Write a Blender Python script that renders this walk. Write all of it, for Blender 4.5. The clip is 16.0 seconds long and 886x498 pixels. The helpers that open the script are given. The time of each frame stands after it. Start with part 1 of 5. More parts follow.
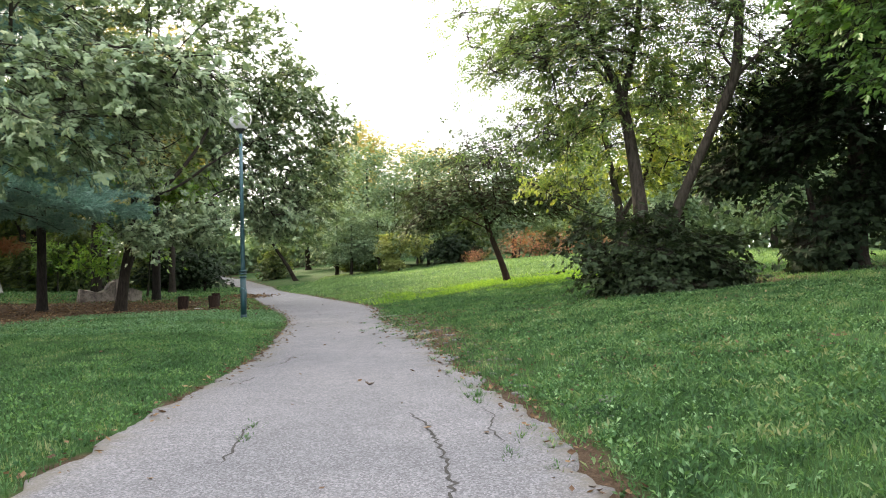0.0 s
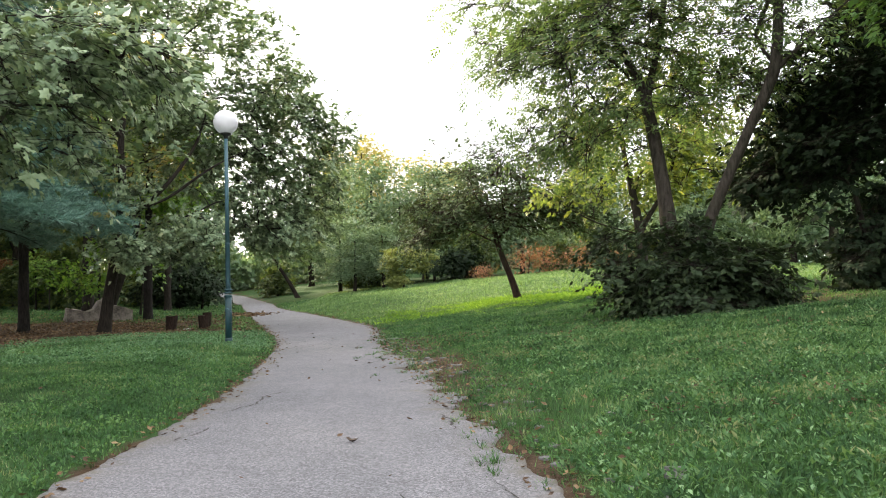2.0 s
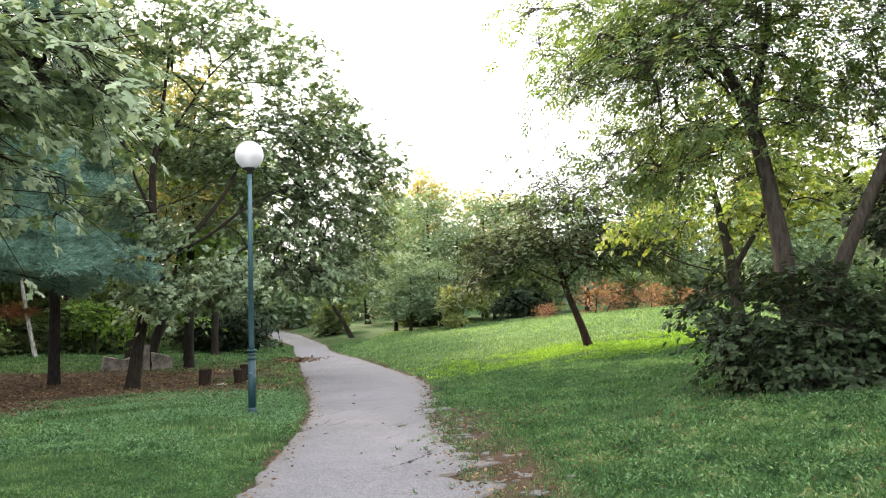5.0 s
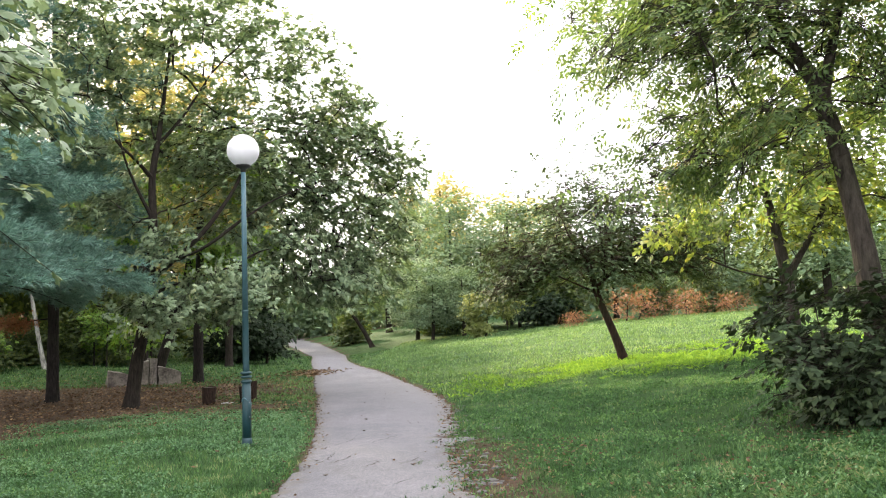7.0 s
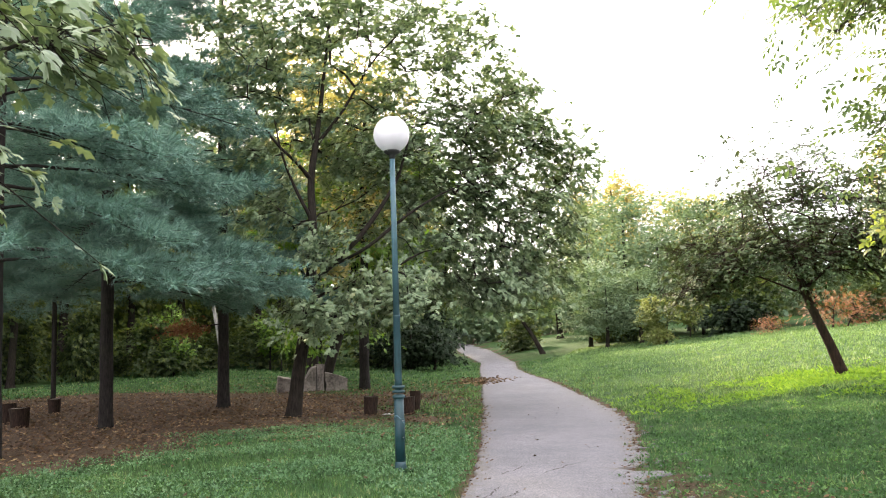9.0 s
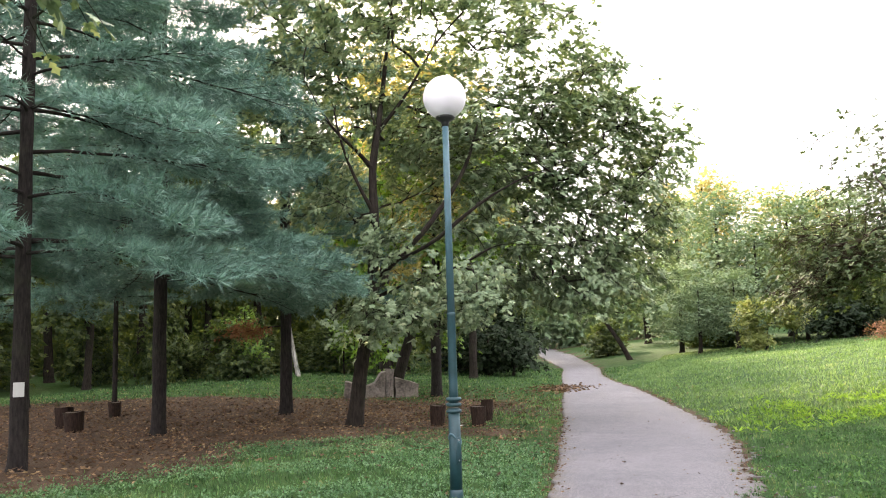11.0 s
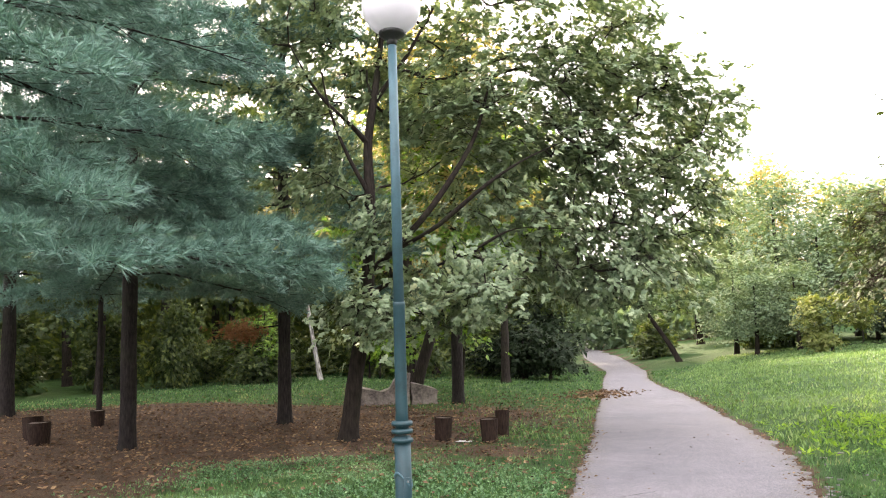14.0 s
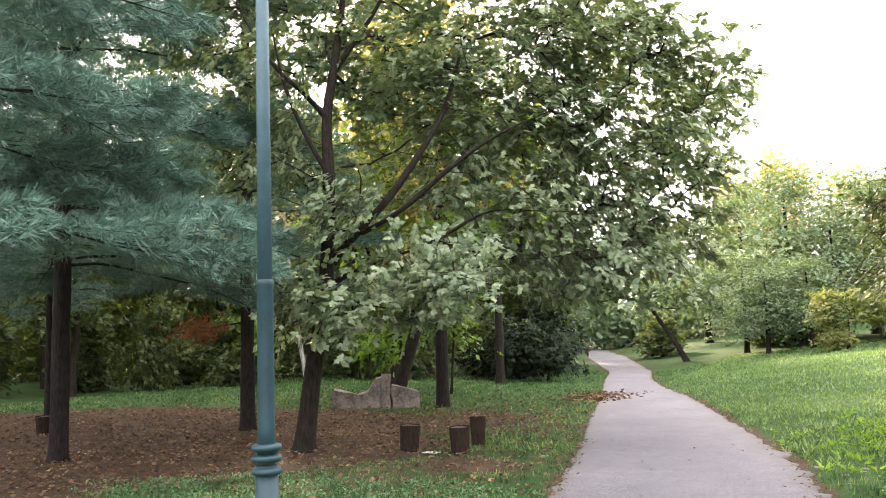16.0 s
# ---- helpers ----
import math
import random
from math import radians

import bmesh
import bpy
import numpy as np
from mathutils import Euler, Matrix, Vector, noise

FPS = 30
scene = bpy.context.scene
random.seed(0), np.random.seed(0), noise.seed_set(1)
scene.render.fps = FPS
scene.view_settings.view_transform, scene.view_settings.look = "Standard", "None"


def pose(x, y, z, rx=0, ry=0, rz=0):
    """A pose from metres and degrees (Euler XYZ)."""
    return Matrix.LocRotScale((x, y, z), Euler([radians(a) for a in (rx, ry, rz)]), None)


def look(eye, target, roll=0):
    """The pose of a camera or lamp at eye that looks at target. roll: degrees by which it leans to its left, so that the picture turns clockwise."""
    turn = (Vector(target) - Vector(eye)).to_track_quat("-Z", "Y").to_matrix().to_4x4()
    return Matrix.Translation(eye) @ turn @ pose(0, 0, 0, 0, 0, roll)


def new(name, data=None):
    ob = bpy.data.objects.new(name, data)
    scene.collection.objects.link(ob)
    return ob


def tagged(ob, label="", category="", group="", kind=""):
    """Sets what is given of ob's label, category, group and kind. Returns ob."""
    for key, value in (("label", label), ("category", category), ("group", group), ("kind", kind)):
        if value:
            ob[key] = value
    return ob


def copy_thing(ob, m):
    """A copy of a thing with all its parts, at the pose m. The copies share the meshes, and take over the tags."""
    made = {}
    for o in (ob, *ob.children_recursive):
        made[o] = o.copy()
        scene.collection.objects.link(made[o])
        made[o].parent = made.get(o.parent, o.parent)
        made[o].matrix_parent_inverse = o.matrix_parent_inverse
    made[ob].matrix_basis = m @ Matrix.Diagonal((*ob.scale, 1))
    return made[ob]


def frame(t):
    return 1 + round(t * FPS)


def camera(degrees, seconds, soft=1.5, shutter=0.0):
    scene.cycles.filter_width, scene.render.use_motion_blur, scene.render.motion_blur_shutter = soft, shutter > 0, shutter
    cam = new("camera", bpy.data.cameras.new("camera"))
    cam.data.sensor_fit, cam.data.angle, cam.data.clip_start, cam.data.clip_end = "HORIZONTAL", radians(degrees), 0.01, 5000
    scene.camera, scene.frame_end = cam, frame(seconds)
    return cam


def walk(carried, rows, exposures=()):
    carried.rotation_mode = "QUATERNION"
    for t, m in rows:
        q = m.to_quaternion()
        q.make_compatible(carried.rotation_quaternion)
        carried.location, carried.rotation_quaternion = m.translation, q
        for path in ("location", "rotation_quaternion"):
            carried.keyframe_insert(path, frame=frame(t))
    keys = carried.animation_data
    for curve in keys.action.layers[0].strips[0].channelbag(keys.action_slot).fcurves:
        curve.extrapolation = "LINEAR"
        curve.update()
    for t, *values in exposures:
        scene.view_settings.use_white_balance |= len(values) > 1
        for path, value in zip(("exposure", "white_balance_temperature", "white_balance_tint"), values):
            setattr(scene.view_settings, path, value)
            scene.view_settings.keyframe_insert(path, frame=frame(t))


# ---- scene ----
cam = camera(59.5, 16.0, soft=1.05)
METRES, EYE, TILT, LEAN, TURN = 13.3, 1.4, 0.0, 0.0, 0.0
ROWS = [
    (0.0, 0.0, 0.0, 0.0, 0.02, 0.78, 1.21),
    (0.5, -0.0013, 0.0283, -0.0015, 0.37, 0.79, 1.21),
    (1.0, -0.0008, 0.0559, -0.0006, 0.44, 0.95, 1.23),
    (1.5, 0.0026, 0.0856, 0.0015, 0.53, 1.45, 1.34),
    (2.0, 0.0015, 0.1164, 0.0018, 0.52, 1.94, 1.36),
    (2.5, 0.0005, 0.1477, 0.0051, 0.58, 2.37, 1.43),
    (3.0, 0.0008, 0.1795, 0.0087, 0.56, 2.51, 1.51),
    (3.5, -0.0011, 0.2113, 0.0133, 2.36, 2.95, 1.53),
    (4.0, -0.0003, 0.2412, 0.0194, 4.57, 3.77, 1.54),
    (6.5, -0.004, 0.3849, 0.044, 5.33, 4.66, 1.97),
    (7.0, -0.0073, 0.4179, 0.0426, 6.71, 4.87, 2.03),
    (7.5, -0.0142, 0.4497, 0.0431, 9.43, 5.07, 2.31),
    (8.0, -0.022, 0.4804, 0.0454, 13.75, 5.23, 2.1),
    (8.5, -0.0267, 0.5135, 0.0449, 17.44, 5.52, 2.02),
    (9.0, -0.0335, 0.5444, 0.0436, 19.18, 5.69, 1.95),
    (9.5, -0.039, 0.5757, 0.0434, 20.4, 5.8, 1.92),
    (10.0, -0.046, 0.609, 0.0416, 21.99, 5.98, 1.85),
    (12.5, -0.0747, 0.7549, 0.0386, 28.52, 6.34, 1.65),
    (13.0, -0.0771, 0.7878, 0.0377, 28.71, 6.38, 1.7),
    (13.5, -0.0821, 0.8219, 0.0368, 28.76, 6.34, 1.76),
    (14.0, -0.083, 0.8548, 0.0358, 29.01, 6.4, 1.87),
    (14.5, -0.0851, 0.8887, 0.0326, 29.54, 6.44, 1.91),
    (15.0, -0.0893, 0.9207, 0.0323, 29.59, 6.42, 1.92),
    (15.5, -0.0909, 0.9557, 0.0306, 29.67, 6.38, 2.02),
    (16.0, -0.0966, 0.9869, 0.0299, 29.77, 6.45, 2.06),
]
walk(cam, [(t, pose(0, 0, EYE, TILT, LEAN, TURN) @ pose(METRES * x, METRES * y, METRES * z, 90 + pitch, roll, yaw)) for t, x, y, z, yaw, pitch, roll in ROWS],
     [(0.0, 1.66, 6600, 7), (1.0, 1.54, 6600, 7), (2.5, 1.5, 6600, 7), (3.2, 1.64, 6580, 7), (4.0, 1.84, 6560, 8), (7.0, 1.92, 6580, 11), (9.5, 2.02, 6650, 14), (12.5, 2.2, 6760, 17), (16.0, 2.34, 6800, 18)])

# ---- world, sun, exposure ----
SUN_AZ = radians(-40)      # clockwise from +y
SUN_EL = radians(25)
world = bpy.data.worlds.new("sky")
scene.world = world
world.use_nodes = True
wn, wl = world.node_tree.nodes, world.node_tree.links
sky = wn.new("ShaderNodeTexSky")
sky.sky_type = "NISHITA"
sky.sun_disc = False
sky.sun_elevation = SUN_EL
sky.sun_rotation = SUN_AZ
sky.dust_density = 4.0
veil = wn.new("ShaderNodeMixRGB")
veil.inputs[0].default_value = 0.72
veil.inputs[2].default_value = (9.6, 9.5, 9.7, 1)
cloud = wn.new("ShaderNodeTexNoise")
cloud.inputs["Scale"].default_value = 2.2
cloud.inputs["Detail"].default_value = 6
cramp = wn.new("ShaderNodeMapRange")
cramp.inputs[1].default_value, cramp.inputs[2].default_value = 0.3, 0.7
cramp.inputs[3].default_value, cramp.inputs[4].default_value = 0.8, 0.95
wl.new(cloud.outputs["Fac"], cramp.inputs[0])
wl.new(cramp.outputs[0], veil.inputs[0])
wl.new(sky.outputs[0], veil.inputs[1])
bg = wn["Background"]
bg.inputs[1].default_value = 0.12
wl.new(veil.outputs[0], bg.inputs[0])

sun = new("sun", bpy.data.lights.new("sun", "SUN"))
sun.data.energy = 4.5
sun.data.angle = radians(4.0)
sun.data.color = (1.0, 0.86, 0.62)
to_sun = Vector((math.sin(SUN_AZ) * math.cos(SUN_EL), math.cos(SUN_AZ) * math.cos(SUN_EL), math.sin(SUN_EL)))
sun.matrix_world = look((20, 20, 30), Vector((20, 20, 30)) - to_sun)


# ---- materials ----
def nodes_of(name):
    m = bpy.data.materials.new(name)
    m.use_nodes = True
    return m, m.node_tree.nodes, m.node_tree.links, m.node_tree.nodes["Principled BSDF"]


def ramp(n, stops):
    r = n.new("ShaderNodeValToRGB")
    e = r.color_ramp.elements
    while len(e) < len(stops):
        e.new(0.5)
    for el, (p, c) in zip(e, stops):
        el.position, el.color = p, (*c, 1)
    return r


def noise_tex(n, l, coord, scale, detail=5, rough=0.55):
    t = n.new("ShaderNodeTexNoise")
    t.inputs["Scale"].default_value, t.inputs["Detail"].default_value, t.inputs["Roughness"].default_value = scale, detail, rough
    l.new(coord, t.inputs["Vector"])
    return t


def mix(n, l, fac, a, b, mode="MIX"):
    m = n.new("ShaderNodeMixRGB")
    m.blend_type = mode
    for s, v in zip(m.inputs, (fac, a, b)):
        if isinstance(v, (int, float)):
            s.default_value = v
        elif isinstance(v, tuple):
            s.default_value = (*v, 1)
        else:
            l.new(v, s)
    return m.outputs[0]


def bumped(n, l, bsdf, height, strength, distance):
    b = n.new("ShaderNodeBump")
    b.inputs["Strength"].default_value, b.inputs["Distance"].default_value = strength, distance
    l.new(height, b.inputs["Height"])
    l.new(b.outputs[0], bsdf.inputs["Normal"])


def leaf_mat(name, stops, translucent=0.4, rough=0.5, glow=1.6, spec=0.35, patch=0.9, wide=0.9):
    """Leaf colours varied leaf by leaf and in soft patches over the crown."""
    m, n, l, b = nodes_of(name)
    g = n.new("ShaderNodeNewGeometry")
    t = noise_tex(n, l, g.outputs["Position"], wide, 3)
    add = n.new("ShaderNodeMath")
    add.operation = "MULTIPLY_ADD"
    add.inputs[1].default_value = 0.65
    l.new(g.outputs["Random Per Island"], add.inputs[0])
    half = n.new("ShaderNodeMath")
    half.operation = "MULTIPLY_ADD"
    half.inputs[1].default_value, half.inputs[2].default_value = patch, 0.18 - patch / 2
    l.new(t.outputs["Fac"], half.inputs[0])
    l.new(half.outputs[0], add.inputs[2])
    r = ramp(n, stops)
    l.new(add.outputs[0], r.inputs[0])
    l.new(r.outputs[0], b.inputs["Base Color"])
    b.inputs["Roughness"].default_value = rough
    b.inputs["Specular IOR Level"].default_value = spec
    tr = n.new("ShaderNodeBsdfTranslucent")
    l.new(mix(n, l, 1.0, r.outputs[0], (glow, glow * 0.95, glow * 0.45), "MULTIPLY"), tr.inputs[0])
    sh = n.new("ShaderNodeMixShader")
    sh.inputs[0].default_value = translucent
    l.new(b.outputs[0], sh.inputs[1])
    l.new(tr.outputs[0], sh.inputs[2])
    l.new(sh.outputs[0], n["Material Output"].inputs[0])
    return m


def bark_mat(name, dark, light, scale=9.0):
    m, n, l, b = nodes_of(name)
    c = n.new("ShaderNodeTexCoord")
    mp = n.new("ShaderNodeMapping")
    mp.inputs["Scale"].default_value = (scale, scale, scale * 0.22)
    l.new(c.outputs["Object"], mp.inputs[0])
    v = n.new("ShaderNodeTexVoronoi")
    v.feature = "DISTANCE_TO_EDGE"
    v.inputs["Scale"].default_value = 1.6
    l.new(mp.outputs[0], v.inputs["Vector"])
    t = noise_tex(n, l, mp.outputs[0], 2.5, 6, 0.65)
    big = noise_tex(n, l, c.outputs["Object"], 1.3, 3)
    r = ramp(n, [(0.3, dark), (0.75, light)])
    l.new(t.outputs["Fac"], r.inputs[0])
    moss = ramp(n, [(0.52, (0, 0, 0)), (0.75, (0.5, 0.5, 0.5))])
    l.new(big.outputs["Fac"], moss.inputs[0])
    l.new(mix(n, l, moss.outputs[0], r.outputs[0], (0.04, 0.044, 0.026)), b.inputs["Base Color"])
    b.inputs["Roughness"].default_value = 0.95
    b.inputs["Specular IOR Level"].default_value = 0.15
    h = mix(n, l, 0.5, v.outputs["Distance"], t.outputs["Fac"])
    bumped(n, l, b, h, 0.9, 0.03)
    return m


def plain_mat(name, base, rough=0.5, var=0.15, scale=8.0, metal=0.0, bump=0.2, dist=0.004):
    m, n, l, b = nodes_of(name)
    c = n.new("ShaderNodeTexCoord")
    t = noise_tex(n, l, c.outputs["Object"], scale, 6, 0.6)
    t2 = noise_tex(n, l, c.outputs["Object"], scale * 7, 3, 0.6)
    lo = tuple(x * (1 - var) for x in base)
    hi = tuple(min(1, x * (1 + var)) for x in base)
    r = ramp(n, [(0.3, lo), (0.7, hi)])
    l.new(mix(n, l, 0.35, t.outputs["Fac"], t2.outputs["Fac"]), r.inputs[0])
    l.new(r.outputs[0], b.inputs["Base Color"])
    b.inputs["Roughness"].default_value, b.inputs["Metallic"].default_value = rough, metal
    bumped(n, l, b, t2.outputs["Fac"], bump, dist)
    return m


OAK_LEAF = leaf_mat("oak_leaf", [(0.0, (0.055, 0.095, 0.055)), (0.45, (0.16, 0.225, 0.13)), (0.8, (0.28, 0.355, 0.225)), (1.0, (0.4, 0.42, 0.23))], 0.22, 0.5, 1.6, 0.3)
WALNUT_LEAF = leaf_mat("walnut_leaf", [(0.0, (0.042, 0.068, 0.036)), (0.4, (0.092, 0.145, 0.06)), (0.75, (0.165, 0.24, 0.09)), (1.0, (0.26, 0.21, 0.11))], 0.44, 0.5, 1.7)
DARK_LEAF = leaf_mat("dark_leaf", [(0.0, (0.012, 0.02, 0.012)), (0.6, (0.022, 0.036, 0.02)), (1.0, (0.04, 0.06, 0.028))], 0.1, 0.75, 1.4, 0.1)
BUSH_LEAF = leaf_mat("bush_leaf", [(0.0, (0.018, 0.03, 0.017)), (0.6, (0.038, 0.06, 0.03)), (1.0, (0.075, 0.105, 0.048))], 0.18, 0.6, 1.5, 0.18)
THORN_LEAF = leaf_mat("thorn_leaf", [(0.0, (0.033, 0.056, 0.028)), (0.6, (0.078, 0.115, 0.056)), (0.9, (0.14, 0.17, 0.085)), (1.0, (0.18, 0.16, 0.09))], 0.2, 0.65, 1.5, 0.15)
FRESH_LEAF = leaf_mat("fresh_leaf", [(0.0, (0.075, 0.15, 0.037)), (0.6, (0.138, 0.25, 0.056)), (1.0, (0.25, 0.338, 0.075))], 0.5, 0.5, 1.7)
SLOPE_LEAF = leaf_mat("slope_tree_leaf", [(0.0, (0.06, 0.085, 0.035)), (0.4, (0.13, 0.18, 0.058)), (0.75, (0.23, 0.28, 0.085)), (1.0, (0.33, 0.3, 0.11))], 0.52, 0.5, 1.7)
HORNBEAM_LEAF = leaf_mat("hornbeam_leaf", [(0.0, (0.045, 0.1, 0.03)), (0.6, (0.09, 0.18, 0.05)), (1.0, (0.16, 0.26, 0.075))], 0.4, 0.5, 1.6)
TOPIARY_LEAF = leaf_mat("topiary_leaf", [(0.0, (0.1, 0.14, 0.045)), (0.6, (0.19, 0.235, 0.075)), (1.0, (0.32, 0.31, 0.11))], 0.35, 0.55, 1.5)
# distance haze is put into this leaf colour: paler, less saturated green
HAZY_LEAF = leaf_mat("hazy_leaf", [(0.0, (0.082, 0.142, 0.088)), (0.6, (0.16, 0.236, 0.14)), (1.0, (0.26, 0.34, 0.19))], 0.24, 0.6, 1.6)
WOOD_LEAF = leaf_mat("wood_leaf", [(0.0, (0.026, 0.044, 0.022)), (0.6, (0.068, 0.102, 0.04)), (1.0, (0.18, 0.22, 0.065))], 0.45, 0.6, 1.6)
# part of this yellow is low sunlight, put into the leaf colour
YELLOW_LEAF = leaf_mat("yellow_leaf", [(0.0, (0.22, 0.23, 0.1)), (0.6, (0.36, 0.33, 0.15)), (1.0, (0.48, 0.38, 0.22))], 0.5, 0.6, 1.5)
RED_LEAF = leaf_mat("red_leaf", [(0.0, (0.15, 0.085, 0.05)), (0.6, (0.28, 0.13, 0.075)), (1.0, (0.38, 0.24, 0.15))], 0.25, 0.6, 1.4)
RUST_NEEDLE = leaf_mat("rust_needle", [(0.0, (0.16, 0.06, 0.03)), (1.0, (0.34, 0.15, 0.07))], 0.2, 0.7, 1.2)
NEEDLE = leaf_mat("pine_needle", [(0.0, (0.05, 0.11, 0.09)), (0.5, (0.1, 0.205, 0.168)), (1.0, (0.21, 0.345, 0.29))], 0.12, 0.45, 1.3, 0.45)
GRASS = leaf_mat("grass_blade", [(0.0, (0.019, 0.046, 0.021)), (0.4, (0.053, 0.117, 0.049)), (0.8, (0.115, 0.205, 0.09)), (1.0, (0.24, 0.26, 0.15))], 0.35, 0.7, 1.4, 0.15, 1.9, 2.2)
WEED = leaf_mat("weed_leaf", [(0.0, (0.021, 0.055, 0.021)), (0.6, (0.06, 0.135, 0.052)), (1.0, (0.145, 0.25, 0.1))], 0.35, 0.65, 1.4, 0.18, 1.7, 1.6)
LITTER = leaf_mat("dry_leaf", [(0.0, (0.035, 0.021, 0.014)), (0.45, (0.1, 0.057, 0.033)), (0.8, (0.21, 0.135, 0.075)), (1.0, (0.36, 0.27, 0.15))], 0.12, 0.75, 1.2)
OAK_BARK = bark_mat("oak_bark", (0.01, 0.008, 0.007), (0.042, 0.034, 0.029))
PINE_BARK = bark_mat("pine_bark", (0.008, 0.007, 0.007), (0.036, 0.03, 0.028), 12)
WALNUT_BARK = bark_mat("walnut_bark", (0.018, 0.015, 0.013), (0.085, 0.071, 0.06))
RED_BARK = bark_mat("reddish_bark", (0.012, 0.009, 0.008), (0.06, 0.035, 0.027))
BIRCH_BARK = bark_mat("birch_bark", (0.03, 0.028, 0.026), (0.62, 0.6, 0.57), 5)
STUMP_BARK = bark_mat("stump_bark", (0.009, 0.006, 0.005), (0.045, 0.028, 0.021), 14)
STUMP_TOP = plain_mat("cut_wood", (0.06, 0.042, 0.032), 0.9, 0.4, 12)
POST_TEAL = plain_mat("teal_paint", (0.009, 0.042, 0.054), 0.52, 0.3, 10, 0, 0.25, 0.002)
POST_BLUE = plain_mat("faded_blue_paint", (0.045, 0.105, 0.132), 0.55, 0.2, 10, 0, 0.2, 0.002)
BLACK_CAP = plain_mat("black_plastic", (0.015, 0.015, 0.017), 0.5, 0.2)
CONCRETE = plain_mat("stained_concrete", (0.17, 0.145, 0.128), 0.9, 0.95, 2.6, 0, 0.7, 0.012)
RUST = plain_mat("grey_steel", (0.25, 0.25, 0.26), 0.5, 0.3, 20, 0.6)
CRACK = plain_mat("dark_crack", (0.035, 0.032, 0.03), 1.0, 0.4, 20)
SIGN = plain_mat("white_sign", (0.45, 0.45, 0.44), 0.5, 0.08)


CHIP = plain_mat("asphalt_chip", (0.11, 0.105, 0.105), 0.9, 0.4, 3)
DEAD_LEAF = plain_mat("dead_leaf", (0.075, 0.05, 0.035), 0.8, 0.4, 30)


def globe_mat():
    m, n, l, b = nodes_of("opal_glass")
    c = n.new("ShaderNodeTexCoord")
    t = noise_tex(n, l, c.outputs["Object"], 6, 4)
    r = ramp(n, [(0.3, (0.74, 0.73, 0.77)), (0.7, (0.8, 0.79, 0.83))])
    l.new(t.outputs["Fac"], r.inputs[0])
    l.new(r.outputs[0], b.inputs["Base Color"])
    b.inputs["Roughness"].default_value = 0.35
    tr = n.new("ShaderNodeBsdfTranslucent")
    tr.inputs[0].default_value = (0.8, 0.79, 0.84, 1)
    sh = n.new("ShaderNodeMixShader")
    sh.inputs[0].default_value = 0.3
    l.new(b.outputs[0], sh.inputs[1])
    l.new(tr.outputs[0], sh.inputs[2])
    l.new(sh.outputs[0], n["Material Output"].inputs[0])
    return m


GLOBE = globe_mat()


def asphalt_mat():
    m, n, l, b = nodes_of("worn_asphalt")
    c = n.new("ShaderNodeTexCoord")
    pos = c.outputs["Object"]
    v = n.new("ShaderNodeTexVoronoi")
    v.inputs["Scale"].default_value = 95
    l.new(pos, v.inputs["Vector"])
    grain = noise_tex(n, l, pos, 160, 3, 0.7)
    mid = noise_tex(n, l, pos, 3.2, 5, 0.6)
    big = noise_tex(n, l, pos, 0.5, 4, 0.6)
    stone = ramp(n, [(0.0, (0.045, 0.045, 0.051)), (0.5, (0.148, 0.147, 0.163)), (1.0, (0.36, 0.355, 0.385))])
    l.new(v.outputs["Color"], stone.inputs[0])
    fine = ramp(n, [(0.36, (0.09, 0.089, 0.098)), (0.64, (0.23, 0.227, 0.247))])
    l.new(grain.outputs["Fac"], fine.inputs[0])
    a = mix(n, l, 0.4, stone.outputs[0], fine.outputs[0])
    worn = ramp(n, [(0.35, (0.92, 0.92, 0.92)), (0.65, (1.06, 1.06, 1.06))])
    l.new(mid.outputs["Fac"], worn.inputs[0])
    a = mix(n, l, 1.0, a, worn.outputs[0], "MULTIPLY")
    patch = ramp(n, [(0.38, (0.76, 0.755, 0.76)), (0.62, (0.94, 0.92, 0.91))])
    l.new(big.outputs["Fac"], patch.inputs[0])
    a = mix(n, l, 1.0, a, patch.outputs[0], "MULTIPLY")
    dust = n.new("ShaderNodeAttribute")
    dust.attribute_name = "edge"
    dn = noise_tex(n, l, pos, 5, 6, 0.7)
    k = n.new("ShaderNodeMath")
    k.operation = "MULTIPLY"
    l.new(dust.outputs["Fac"], k.inputs[0])
    dr = ramp(n, [(0.4, (0, 0, 0)), (0.6, (1, 1, 1))])
    l.new(dn.outputs["Fac"], dr.inputs[0])
    l.new(dr.outputs[0], k.inputs[1])
    a = mix(n, l, k.outputs[0], a, (0.12, 0.107, 0.09))
    l.new(a, b.inputs["Base Color"])
    b.inputs["Roughness"].default_value = 0.85
    b.inputs["Specular IOR Level"].default_value = 0.3
    bumped(n, l, b, mix(n, l, 0.5, v.outputs["Distance"], grain.outputs["Fac"]), 0.5, 0.008)
    return m


